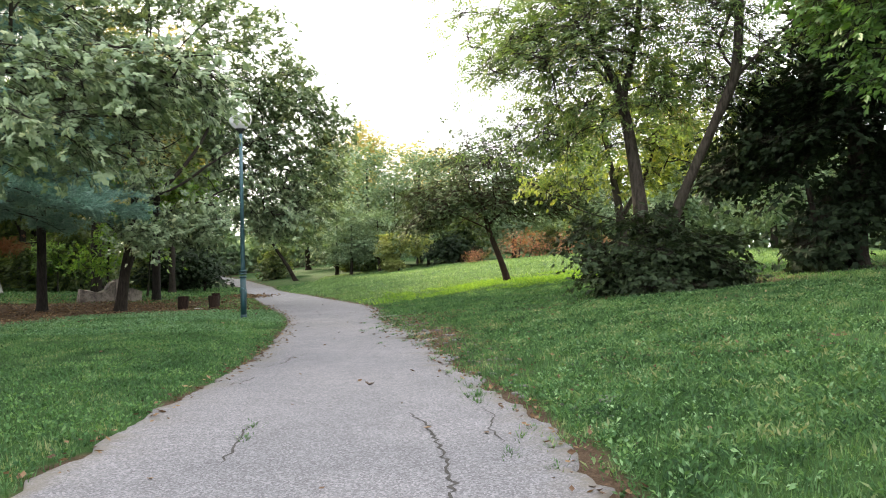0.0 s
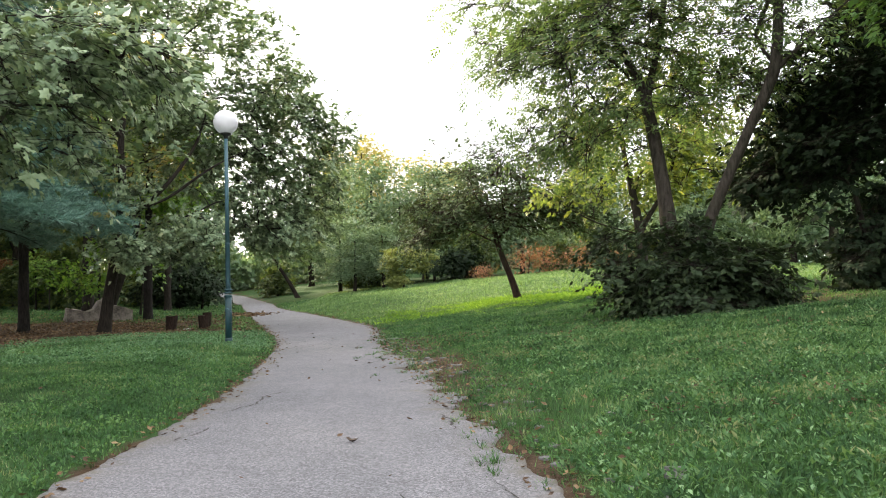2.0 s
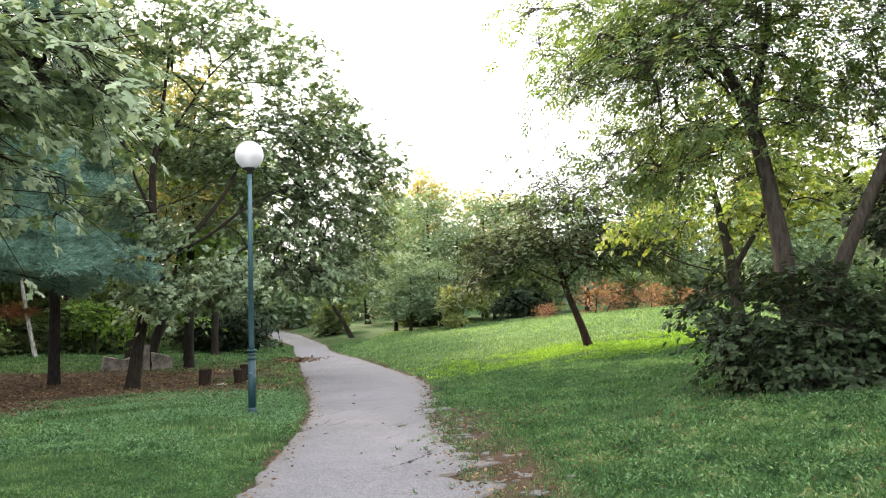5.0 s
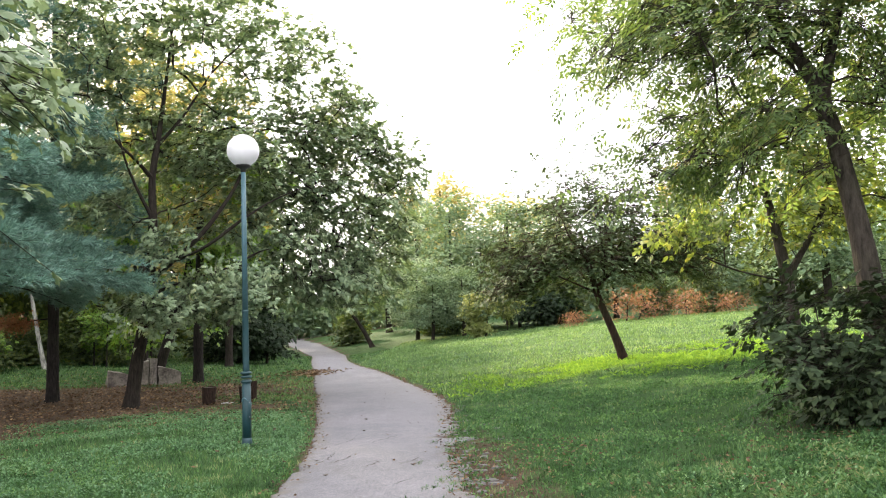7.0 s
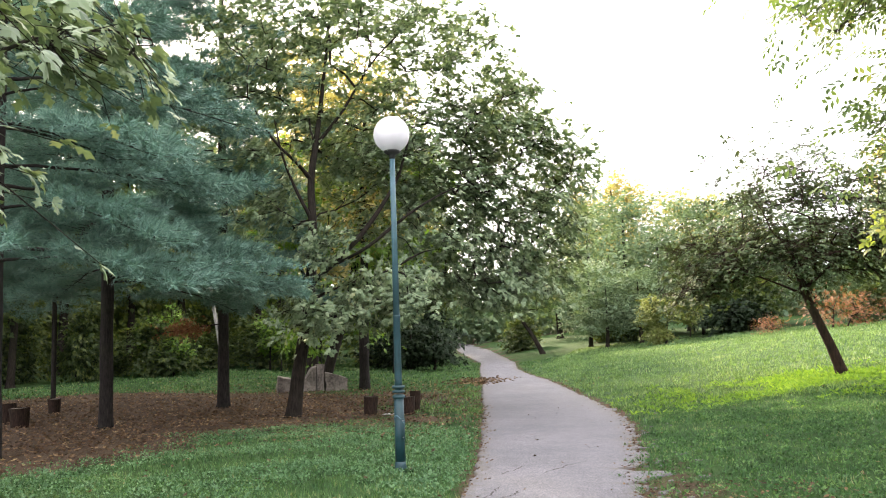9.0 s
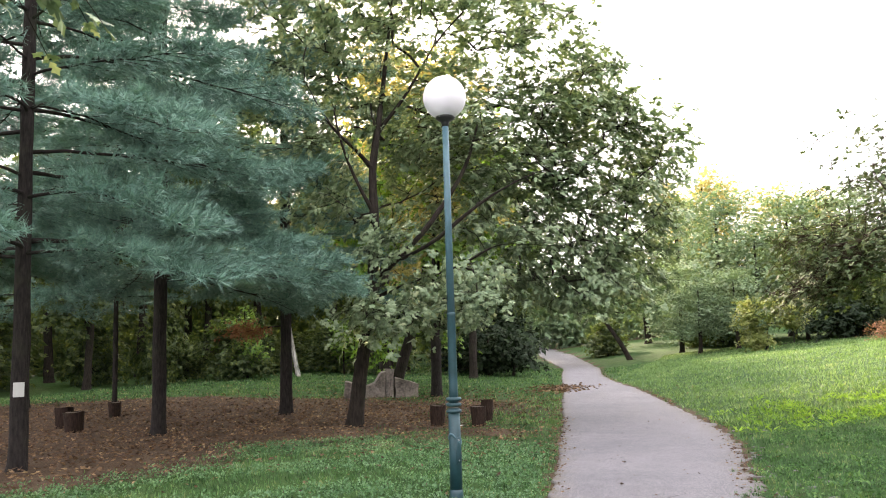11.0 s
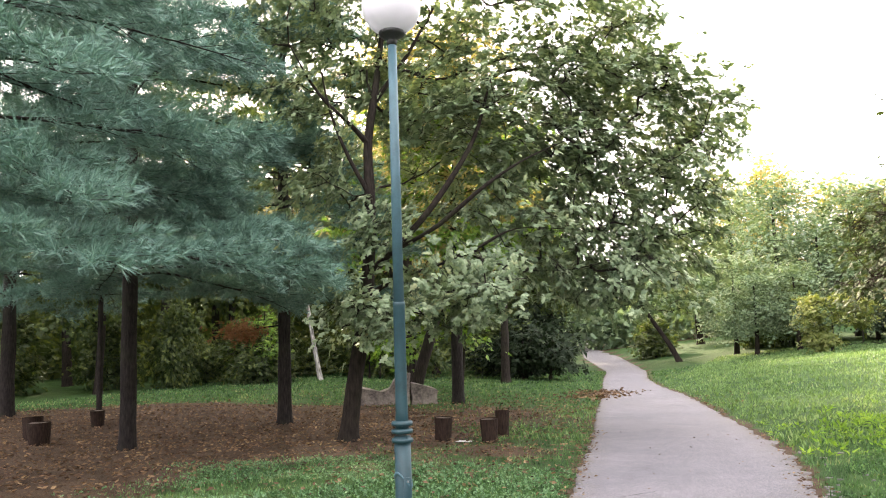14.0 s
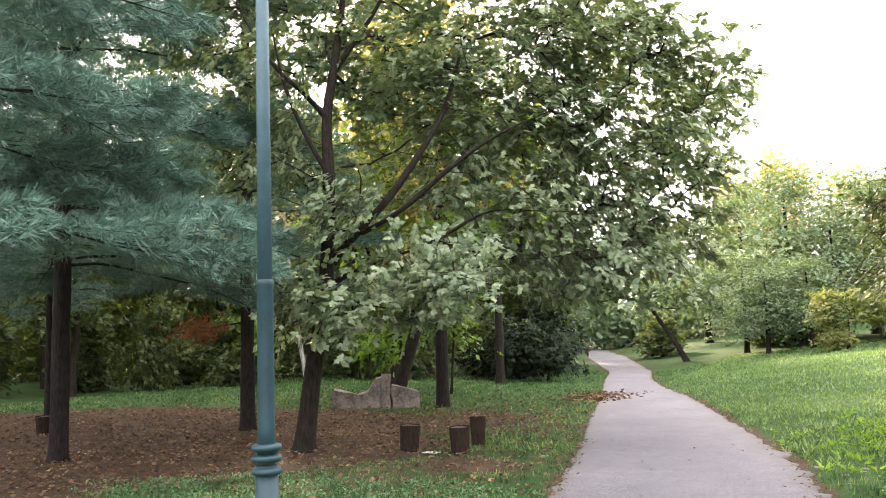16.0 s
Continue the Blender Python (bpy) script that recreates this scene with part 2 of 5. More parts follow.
def ground_mat():
    m, n, l, b = nodes_of("lawn_and_soil")
    c = n.new("ShaderNodeTexCoord")
    pos = c.outputs["Object"]
    fine = noise_tex(n, l, pos, 34, 5, 0.7)
    mid = noise_tex(n, l, pos, 2.2, 5, 0.6)
    big = noise_tex(n, l, pos, 0.22, 3, 0.6)
    g = ramp(n, [(0.3, (0.015, 0.033, 0.012)), (0.55, (0.037, 0.077, 0.024)), (0.8, (0.083, 0.143, 0.044))])
    l.new(mix(n, l, 0.45, fine.outputs["Fac"], mid.outputs["Fac"]), g.inputs[0])
    tone = ramp(n, [(0.35, (0.85, 0.92, 0.85)), (0.65, (1.15, 1.1, 0.95))])
    l.new(big.outputs["Fac"], tone.inputs[0])
    green = mix(n, l, 1.0, g.outputs[0], tone.outputs[0], "MULTIPLY")
    d = ramp(n, [(0.28, (0.024, 0.016, 0.011)), (0.5, (0.068, 0.045, 0.03)), (0.75, (0.13, 0.092, 0.06))])
    l.new(mix(n, l, 0.4, fine.outputs["Fac"], mid.outputs["Fac"]), d.inputs[0])
    at = n.new("ShaderNodeAttribute")
    at.attribute_name = "soil"
    sn = noise_tex(n, l, pos, 3.5, 6, 0.7)
    s = n.new("ShaderNodeMath")
    s.operation = "MULTIPLY_ADD"
    s.inputs[1].default_value = 1.6
    l.new(at.outputs["Fac"], s.inputs[0])
    s2 = n.new("ShaderNodeMath")
    s2.operation = "SUBTRACT"
    l.new(sn.outputs["Fac"], s2.inputs[0])
    s2.inputs[1].default_value = 0.8
    l.new(s2.outputs[0], s.inputs[2])
    fac = ramp(n, [(0.15, (0, 0, 0)), (0.5, (1, 1, 1))])
    l.new(s.outputs[0], fac.inputs[0])
    l.new(mix(n, l, fac.outputs[0], green, d.outputs[0]), b.inputs["Base Color"])
    b.inputs["Roughness"].default_value = 0.95
    b.inputs["Specular IOR Level"].default_value = 0.1
    bumped(n, l, b, mix(n, l, 0.5, fine.outputs["Fac"], mid.outputs["Fac"]), 0.9, 0.05)
    return m


ASPHALT = asphalt_mat()
GROUND = ground_mat()


# ---- mesh helpers ----
def mesh_from(name, verts, tris, mat, smooth=False):
    """One mesh from arrays of places and triangles."""
    me = bpy.data.meshes.new(name)
    verts, tris = np.asarray(verts, "f4"), np.asarray(tris, "i4")
    size = tris.shape[1]
    me.vertices.add(len(verts))
    me.vertices.foreach_set("co", verts.ravel())
    me.loops.add(tris.size)
    me.loops.foreach_set("vertex_index", tris.ravel())
    me.polygons.add(len(tris))
    me.polygons.foreach_set("loop_start", np.arange(0, tris.size, size, dtype="i4"))
    me.update(calc_edges=True)
    me.validate()
    me.materials.append(mat)
    me.polygons.foreach_set("use_smooth", np.full(len(me.polygons), smooth))
    return me


def part_mesh(name, me, parent=None, label=""):
    ob = new(name, me)
    if parent:
        ob.parent = parent
    return tagged(ob, label)


def part(name, bm, mat, parent=None, label="", smooth=True):
    me = bpy.data.meshes.new(name)
    bm.normal_update()
    bm.to_mesh(me)
    bm.free()
    me.materials.append(mat)
    me.polygons.foreach_set("use_smooth", np.full(len(me.polygons), smooth))
    return part_mesh(name, me, parent, label)


def lathe(profile, sides=28, bm=None):
    """A turned body from (radius, height) pairs."""
    bm = bm or bmesh.new()
    rings = []
    for r, z in profile:
        rings.append([bm.verts.new((max(r, 1e-4) * math.cos(2 * math.pi * i / sides), max(r, 1e-4) * math.sin(2 * math.pi * i / sides), z)) for i in range(sides)])
    for a, b in zip(rings, rings[1:]):
        for i in range(sides):
            j = (i + 1) % sides
            bm.faces.new((a[i], a[j], b[j], b[i]))
    bm.faces.new(rings[0][::-1])
    bm.faces.new(rings[-1])
    return bm


# ---- the lie of the land ----
PATH_Y = np.array([-60, 0, 3.8, 5.4, 7.5, 10, 13, 15.3, 18, 21.5, 24.4, 28, 31, 35, 39, 43, 48, 62, 73, 130])
PATH_L = np.array([-2.3, -2.2, -2.16, -2.2, -2.16, -2.3, -2.75, -3.05, -3.7, -4.7, -5.5, -6.6, -7.5, -8.6, -9.9, -11.1, -12.5, -18.4, -22.3, -42])
PATH_R = np.array([0.9, 0.85, 0.74, 0.62, 0.1, -0.3, -0.9, -1.3, -1.6, -1.95, -2.5, -3.7, -4.7, -6.1, -7.9, -9.3, -10.6, -15.9, -20.6, -39])
RISE_Y = np.array([-80, -10, 0, 4.2, 8, 14, 18, 24, 33, 48, 62, 75, 150])
RISE_Z = np.array([-0.1, -0.05, 0.03, 0.3, 0.29, 0.21, 0.16, 0.02, -0.1, -0.1, 0.08, 0.25, 0.9])
FINE = np.arange(-90, 160, 0.25)


def softened(ys, vs, width):
    k = np.hanning(int(width / 0.25) * 2 + 1)
    v = np.interp(FINE, ys, vs)
    return np.convolve(np.pad(v, len(k) // 2, mode="edge"), k / k.sum(), "valid")


LEFT, RIGHT, RISE = softened(PATH_Y, PATH_L, 2.0), softened(PATH_Y, PATH_R, 1.5), softened(RISE_Y, RISE_Z, 3.0)


def path_edges(y):
    return np.interp(y, FINE, LEFT), np.interp(y, FINE, RIGHT)


def wave(x, y, s, a):
    """A cheap smooth unevenness."""
    return a * (np.sin(x * s + 1.3 * np.sin(y * s * 0.7)) * np.cos(y * s * 0.9 + 1.1 * np.sin(x * s * 0.6 + 2)))


def height(x, y):
    x, y = np.asarray(x, float), np.asarray(y, float)
    le, ri = path_edges(y)
    z = np.interp(y, FINE, RISE)
    d = np.maximum(x - ri, 0)
    z = z + 1.6 * np.tanh(d / 15) + 0.4 * np.exp(-(((x - 7) / 9) ** 2 + ((y - 41) / 9) ** 2)) * np.minimum(d / 4, 1)
    e = np.maximum(le - x, 0)
    z = z + 0.08 * np.tanh(e / 0.8) * np.exp(-(((y - 15) / 9) ** 2)) + 0.1 * np.tanh(e / 5)
    z = z + (0.12 - np.interp(y, FINE, RISE)) * np.tanh(e / 9) * 0.9
    z = z - 0.32 * np.exp(-(((x + 14.2) / 6) ** 2 + ((y - 21.5) / 6.5) ** 2))
    off = np.minimum(np.maximum(d, e) / 1.2, 1)
    return z + off * (wave(x, y, 1.1, 0.02) + wave(x, y, 3.7, 0.012)) + np.minimum(np.maximum(d, e) / 20, 1) * wave(x, y, 0.16, 0.12)


def soil_at(x, y):
    """How far the turf has given way to bare soil and needles."""
    x, y = np.asarray(x, float), np.asarray(y, float)
    le, ri = path_edges(y)
    thin = 0.5 + 0.5 * np.sin(y * 2.1 + np.sin(y * 5.3))
    s = 0.6 * thin * np.exp(-(np.maximum(le - x, 0) / 0.16) ** 2) * (x < ri)
    s = np.maximum(s, 0.7 * np.exp(-(np.maximum(x - ri, 0) / (0.15 + 0.12 * thin)) ** 2) * (x > le))
    dr = x - ri
    s = np.maximum(s, 0.58 * np.exp(-(((y - 12.5) / 6.5) ** 2)) * np.exp(-((dr - 0.45) / 0.75) ** 2))
    u = ((x + 14.8) / 6.9) ** 2 + ((y - 23.4) / 5.4) ** 2 + wave(x, y, 0.8, 0.12)
    s = np.maximum(s, 1.0 / (1 + np.exp(np.minimum((u - 1.0) * 7, 50))))
    u = ((x + 12.6) / 4.0) ** 2 + ((y - 17.2) / 3.3) ** 2 + wave(x, y, 0.9, 0.15)
    s = np.maximum(s, 0.95 / (1 + np.exp(np.minimum((u - 1.0) * 6, 50))))
    w = ((x + 6.3) / 1.1) ** 2 + ((y - 22.5) / 0.9) ** 2
    s = np.maximum(s, 0.7 * np.exp(-w))
    k = ((x + 9.8) / 4.2) ** 2 + ((y - 27) / 4.2) ** 2 + wave(x, y, 1.3, 0.3)
    s = np.maximum(s, 0.58 * np.exp(-np.maximum(k, 0)))
    s = np.maximum(s, 0.38 * np.exp(-(((x + 8.5) / 4.5) ** 4 + ((y - 22) / 3.2) ** 4)))
    s = np.maximum(s, 0.95 * np.exp(-(((x + 19) / 7) ** 4 + ((y - 82) / 8) ** 4)))
    v = ((x - 8.5) / 6.5) ** 2 + ((y - 15) / 2.2) ** 2
    return np.maximum(s, 0.5 / (1 + np.exp(np.minimum((v - 1.0) * 5, 50))))


def spaced(lo, hi, near_lo, near_hi, step, grow):
    a = list(np.arange(near_lo, near_hi + 1e-6, step))
    s, p = step, a[-1]
    while p < hi:
        s *= grow
        p += s
        a.append(p)
    s, p = step, a[0]
    while p > lo:
        s *= grow
        p -= s
        a.insert(0, p)
    return np.array(a)


def grid_mesh(name, X, Y, Z, mat):
    ny, nx = X.shape
    i = np.arange(ny * nx).reshape(ny, nx)
    q = np.stack([i[:-1, :-1], i[:-1, 1:], i[1:, 1:], i[1:, :-1]], -1).reshape(-1, 4)
    return mesh_from(name, np.stack([X, Y, Z], -1).reshape(-1, 3), q, mat, True)


gx, gy = np.meshgrid(spaced(-900, 900, -16, 10, 0.2, 1.12), spaced(-900, 900, 2, 34, 0.2, 1.12))
gz = height(gx, gy)
le, ri = path_edges(gy)
inside = np.minimum(gx - le, ri - gx)
gz = gz - 0.05 * np.clip(inside / 0.25, 0, 1)
me = grid_mesh("ground", gx, gy, gz, GROUND)
me.attributes.new("soil", "FLOAT", "POINT").data.foreach_set("value", soil_at(gx, gy).ravel().astype("f4"))
tagged(new("ground", me), "green park lawn with bare leaf-strewn soil under the pines", "ground", kind="structure")

# the path: a thin crust with a ragged edge
py = spaced(-60, 125, 2, 40, 0.08, 1.08)
py = py[(py > -60) & (py < 125)]
across = np.array([-1.0, -0.985, -0.95, -0.88, -0.7, -0.45, -0.2, 0.0, 0.2, 0.45, 0.7, 0.88, 0.95, 0.985, 1.0])
le, ri = path_edges(py)
rag = np.array([noise.noise((0, y * 2.3, 3)) * 0.10 + noise.noise((5, y * 7, 1)) * 0.05 for y in py])
rag2 = np.array([noise.noise((9, y * 1.9, 3)) * 0.14 + noise.noise((2, y * 6, 8)) * 0.09 for y in py])
worn = np.exp(-(((py - 14) / 6.5) ** 2))
le, ri = le + rag, ri + rag2 * (1 + 2.4 * worn) + 0.18 * worn
PX = (le + ri)[:, None] / 2 + (ri - le)[:, None] / 2 * across[None]
PY = np.repeat(py[:, None], len(across), 1)
PZ = height(PX, PY) + 0.016 - 0.05 * (np.abs(across)[None] > 0.99) + wave(PX, PY, 1.9, 0.006)
me = grid_mesh("path", PX, PY, PZ, ASPHALT)
dist_edge = np.minimum(PX - le[:, None], ri[:, None] - PX)
me.attributes.new("edge", "FLOAT", "POINT").data.foreach_set("value", np.exp(-(np.maximum(dist_edge, 0) / 0.16) ** 2).ravel().astype("f4"))
path = tagged(new("path", me), "worn grey asphalt footpath with cracks and crumbling edges", "path", kind="structure")


def path_z(x, y):
    return float(height(x, y)) + 0.016 + float(wave(x, y, 1.9, 0.006))


def crack(points, width, seed):
    """A jagged dark split along a few places."""
    rnd = random.Random(seed)
    pts = []
    for (x0, y0), (x1, y1) in zip(points, points[1:]):
        n = max(3, int(math.hypot(x1 - x0, y1 - y0) / 0.045))
        for i in range(n):
            f = i / n
            pts.append((x0 + (x1 - x0) * f + rnd.uniform(-0.022, 0.022), y0 + (y1 - y0) * f + rnd.uniform(-0.012, 0.012)))
    bm = bmesh.new()
    rows = []
    for i, (x, y) in enumerate(pts):
        w = width * rnd.uniform(0.35, 1.2) * min(1, 0.25 + 4 * min(i, len(pts) - 1 - i) / len(pts))
        z = path_z(x, y) + 0.003
        rows.append([bm.verts.new((x - w, y, z)), bm.verts.new((x + w, y + rnd.uniform(-w, w), z))])
    for a, b in zip(rows, rows[1:]):
        bm.faces.new((a[0], a[1], b[1], b[0]))
    part("crack", bm, CRACK, path, smooth=False)


crack([(-0.02, 3.4), (0.03, 3.9), (-0.03, 4.4), (-0.06, 4.7), (-0.14, 5.2), (-0.3, 5.6)], 0.014, 1)
crack([(0.35, 4.6), (0.28, 5.0), (0.33, 5.4), (0.2, 5.9)], 0.006, 2)
crack([(-1.25, 4.3), (-1.33, 5.1), (-1.28, 5.4)], 0.008, 3)
crack([(-1.95, 8.1), (-1.78, 8.6), (-1.82, 9.1), (-1.66, 9.5)], 0.014, 4)
crack([(-0.1, 8.2), (-0.2, 8.7), (-0.12, 9.2)], 0.008, 5)
crack([(-1.35, 11.7), (-1.1, 12.1), (-0.95, 12.6), (-1.02, 13.0)], 0.016, 6)
crack([(-2.5, 16.6), (-2.3, 17.2), (-2.1, 17.6)], 0.016, 7)
crack([(-1.7, 13.6), (-1.45, 14.0)], 0.014, 8)
crack([(-2.9, 14.6), (-2.75, 15.2), (-2.8, 15.8)], 0.012, 9)

for k, (x0, y0, x1, y1) in enumerate([(-2.68, 14.9, -2.5, 15.6), (-2.22, 14.6, -2.08, 15.2), (-1.78, 14.9, -1.62, 15.4), (-3.0, 16.4, -2.86, 17.1), (-0.55, 9.9, -0.42, 10.5), (0.02, 7.2, -0.1, 7.9), (-1.95, 7.0, -1.85, 7.5), (-1.45, 17.6, -1.7, 18.1), (-3.6, 19.6, -3.3, 20.2)]):
    crack([(x0, y0), ((x0 + x1) / 2 + 0.05, (y0 + y1) / 2), (x1, y1)], 0.013, 20 + k)

# ---- growing things ----
def lobed():
    """An oak leaf: a folded midrib with two lobes a side and a blunt tip."""
    v = [(0, 0, 0), (.5, 0, .03), (1, 0, -.1)]
    f = []
    for side in (1, -1):
        o = len(v)
        v += [(.27, .27 * side, -.04), (.4, .12 * side, .01), (.62, .34 * side, -.06), (.75, .14 * side, -.02)]
        for t in [(0, o, o + 1), (0, o + 1, 1), (1, o + 1, o + 2), (1, o + 2, o + 3), (1, o + 3, 2)]:
            f.append(t if side > 0 else t[::-1])
    return np.array(v, float), np.array(f)


OAK = lobed()
OVAL = (np.array([(0, 0, 0), (.45, .3, -.06), (1, 0, -.15), (.45, -.3, -.06)], float), np.array([(0, 1, 2), (0, 2, 3)]))


def spray(count, length, width, seed):
    """A template of paired leaflets along a stalk."""
    rnd = random.Random(seed)
    v, f = [], []
    for i in range(count):
        side = 1 if i % 2 else -1
        x0 = (i // 2 + 0.5) / (count / 2)
        a = side * rnd.uniform(0.8, 1.2)
        o = len(v)
        dx, dy = math.cos(a) * length, math.sin(a) * length
        nx, ny = -math.sin(a) * width, math.cos(a) * width
        v += [(x0, 0, -0.1 * x0), (x0 + dx / 2 + nx, dy / 2 + ny, -.12 * x0), (x0 + dx, dy, -.2 * x0 - .05), (x0 + dx / 2 - nx, dy / 2 - ny, -.12 * x0)]
        f += [(o, o + 1, o + 2), (o, o + 2, o + 3)]
    return np.array(v, float), np.array(f)


def needle_tuft(count, width, seed):
    rnd = random.Random(seed)
    v, f = [], []
    for i in range(count):
        a, t = rnd.uniform(0, 6.283), rnd.uniform(0.25, 1.15)
        d = Vector((math.cos(t), math.sin(t) * math.cos(a), math.sin(t) * math.sin(a))) * rnd.uniform(0.75, 1.1)
        s = d.cross(Vector((rnd.random(), rnd.random(), rnd.random()))).normalized() * width
        o = len(v)
        v += [tuple(s), tuple(-s), (d.x, d.y, d.z - 0.12 * d.length)]
        f += [(o, o + 1, o + 2)]
    return np.array(v, float), np.array(f)


def rosette(leaf, count, seed, wide=1.0):
    """Leaves standing round the end of a shoot, flattened towards the light."""
    rnd = random.Random(seed)
    tv, tf = leaf
    vs, fs = [], []
    for i in range(count):
        a = (i - (count - 1) / 2) * 2.3 * wide / max(count - 1, 1) + rnd.uniform(-0.3, 0.3)
        x = Vector((math.cos(a), math.sin(a), rnd.uniform(-0.5, 0.25))).normalized()
        y = Vector((rnd.uniform(-0.4, 0.4), rnd.uniform(-0.4, 0.4), 1)).cross(x).normalized()
        z = x.cross(y)
        size = rnd.uniform(0.7, 1.15)
        start = Vector((rnd.uniform(-0.9, 0.1), 0, rnd.uniform(-0.08, 0.08)))
        vs.append(np.array([start + size * (x * p[0] + y * p[1] + z * p[2]) for p in tv]))
        fs.append(tf + i * len(tv))
    return np.concatenate(vs), np.concatenate(fs)


OAKS = [rosette(OAK, 6, k, 1.2) for k in range(4)]
OVALS = [rosette(OVAL, 5, 20 + k, 1.2) for k in range(4)]
FRONDS = spray(8, 0.42, 0.09, 4)
WALNUT = spray(6, 0.6, 0.13, 6)
TUFT = needle_tuft(10, 0.033, 5)


def scatter(template, places, ways, ups, sizes):
    """Copies of one template laid at places, along ways, facing ups: joined arrays."""
    tv, tf = template
    x = ways / np.linalg.norm(ways, axis=1, keepdims=True)
    y = np.cross(ups, x)
    y /= np.linalg.norm(y, axis=1, keepdims=True) + 1e-9
    z = np.cross(x, y)
    v = places[:, None] + sizes[:, None, None] * (tv[None, :, 0:1] * x[:, None] + tv[None, :, 1:2] * y[:, None] + tv[None, :, 2:3] * z[:, None])
    f = tf[None] + (np.arange(len(places)) * len(tv))[:, None, None]
    return v.reshape(-1, 3), f.reshape(-1, 3)


def skin(A, par, rad, members, roots, mat, name, parent, sides=5, kind=""):
    """One jointed mesh over a set of branch nodes; each node has a ring, each link a sleeve."""
    own = np.array(members)
    head = A[par[own]]
    d = A[own] - head
    d /= np.linalg.norm(d, axis=1, keepdims=True) + 1e-9
    ref = np.where(np.abs(d[:, 2:3]) > 0.9, np.array([[1.0, 0, 0]]), np.array([[0, 0, 1.0]]))
    u = np.cross(d, ref)
    u /= np.linalg.norm(u, axis=1, keepdims=True)
    w = np.cross(d, u)
    ang = np.arange(sides) * 2 * np.pi / sides
    ring = np.cos(ang)[None, :, None] * u[:, None] + np.sin(ang)[None, :, None] * w[:, None]
    v = [(A[own][:, None] + ring * rad[own][:, None, None]).reshape(-1, 3)]
    slot = {int(k): i for i, k in enumerate(own)}
    f, i = [], np.arange(sides)
    j = (i + 1) % sides
    extra = len(own)
    for k in own:
        k = int(k)
        q = int(par[k])
        if q in slot:
            b0 = slot[q] * sides
        else:
            r = rad[k] * 1.3
            v.append(A[q][None] + ring[slot[k]] * r)
            b0 = extra * sides
            extra += 1
        t0 = slot[k] * sides
        f.append(np.stack([b0 + i, b0 + j, t0 + j, t0 + i], -1))
    ob = part_mesh(name, mesh_from(name, np.concatenate(v), np.concatenate(f), mat, True), parent)
    return tagged(ob, kind=kind)


def stem(points, radii, mat, name, parent, sides=14, seed=0, flare=0.35):
    """A swept trunk with an uneven, flared foot."""
    pts = [Vector(p) for p in points]
    n = max(6, int(sum((b - a).length for a, b in zip(pts, pts[1:])) / 0.22))
    ts = np.linspace(0, len(pts) - 1, n)
    k = np.arange(len(pts))
    P = np.stack([np.interp(ts, k, [p[c] for p in pts]) for c in range(3)], 1)
    for _ in range(3):
        P[1:-1] = (P[:-2] + 2 * P[1:-1] + P[2:]) / 4
    R = np.interp(ts, k, radii)
    bm = bmesh.new()
    rings = []
    for p, r in zip(P, R):
        up = p[2] - P[0][2]
        ring = []
        for i in range(sides):
            a = 2 * math.pi * i / sides
            w = 1 + 0.16 * noise.noise((math.cos(a) * 1.4 + seed, math.sin(a) * 1.4, p[2] * 0.8)) + 0.06 * noise.noise((math.cos(a) * 4, math.sin(a) * 4 + seed, p[2] * 2.5))
            w += flare * math.exp(-max(up, 0) / 0.16) * (1 + 0.5 * math.sin(3 * a + seed))
            ring.append(bm.verts.new((p[0] + r * w * math.cos(a), p[1] + r * w * math.sin(a), p[2])))
        rings.append(ring)
    for a, b in zip(rings, rings[1:]):
        for i in range(sides):
            j = (i + 1) % sides
            bm.faces.new((a[i], a[j], b[j], b[i]))
    bm.faces.new(rings[-1])
    return part(name, bm, mat, parent), P, R


def tips_in(rng, blobs):
    out = []
    for cx, cy, cz, rx, ry, rz, n in blobs:
        d = rng.normal(size=(n, 3))
        d /= np.linalg.norm(d, axis=1, keepdims=True)
        r = rng.random(n) ** 0.45 * (0.8 + 0.3 * rng.random(n))
        out.append(np.array([cx, cy, cz]) + d * r[:, None] * np.array([rx, ry, rz]))
    return np.concatenate(out)


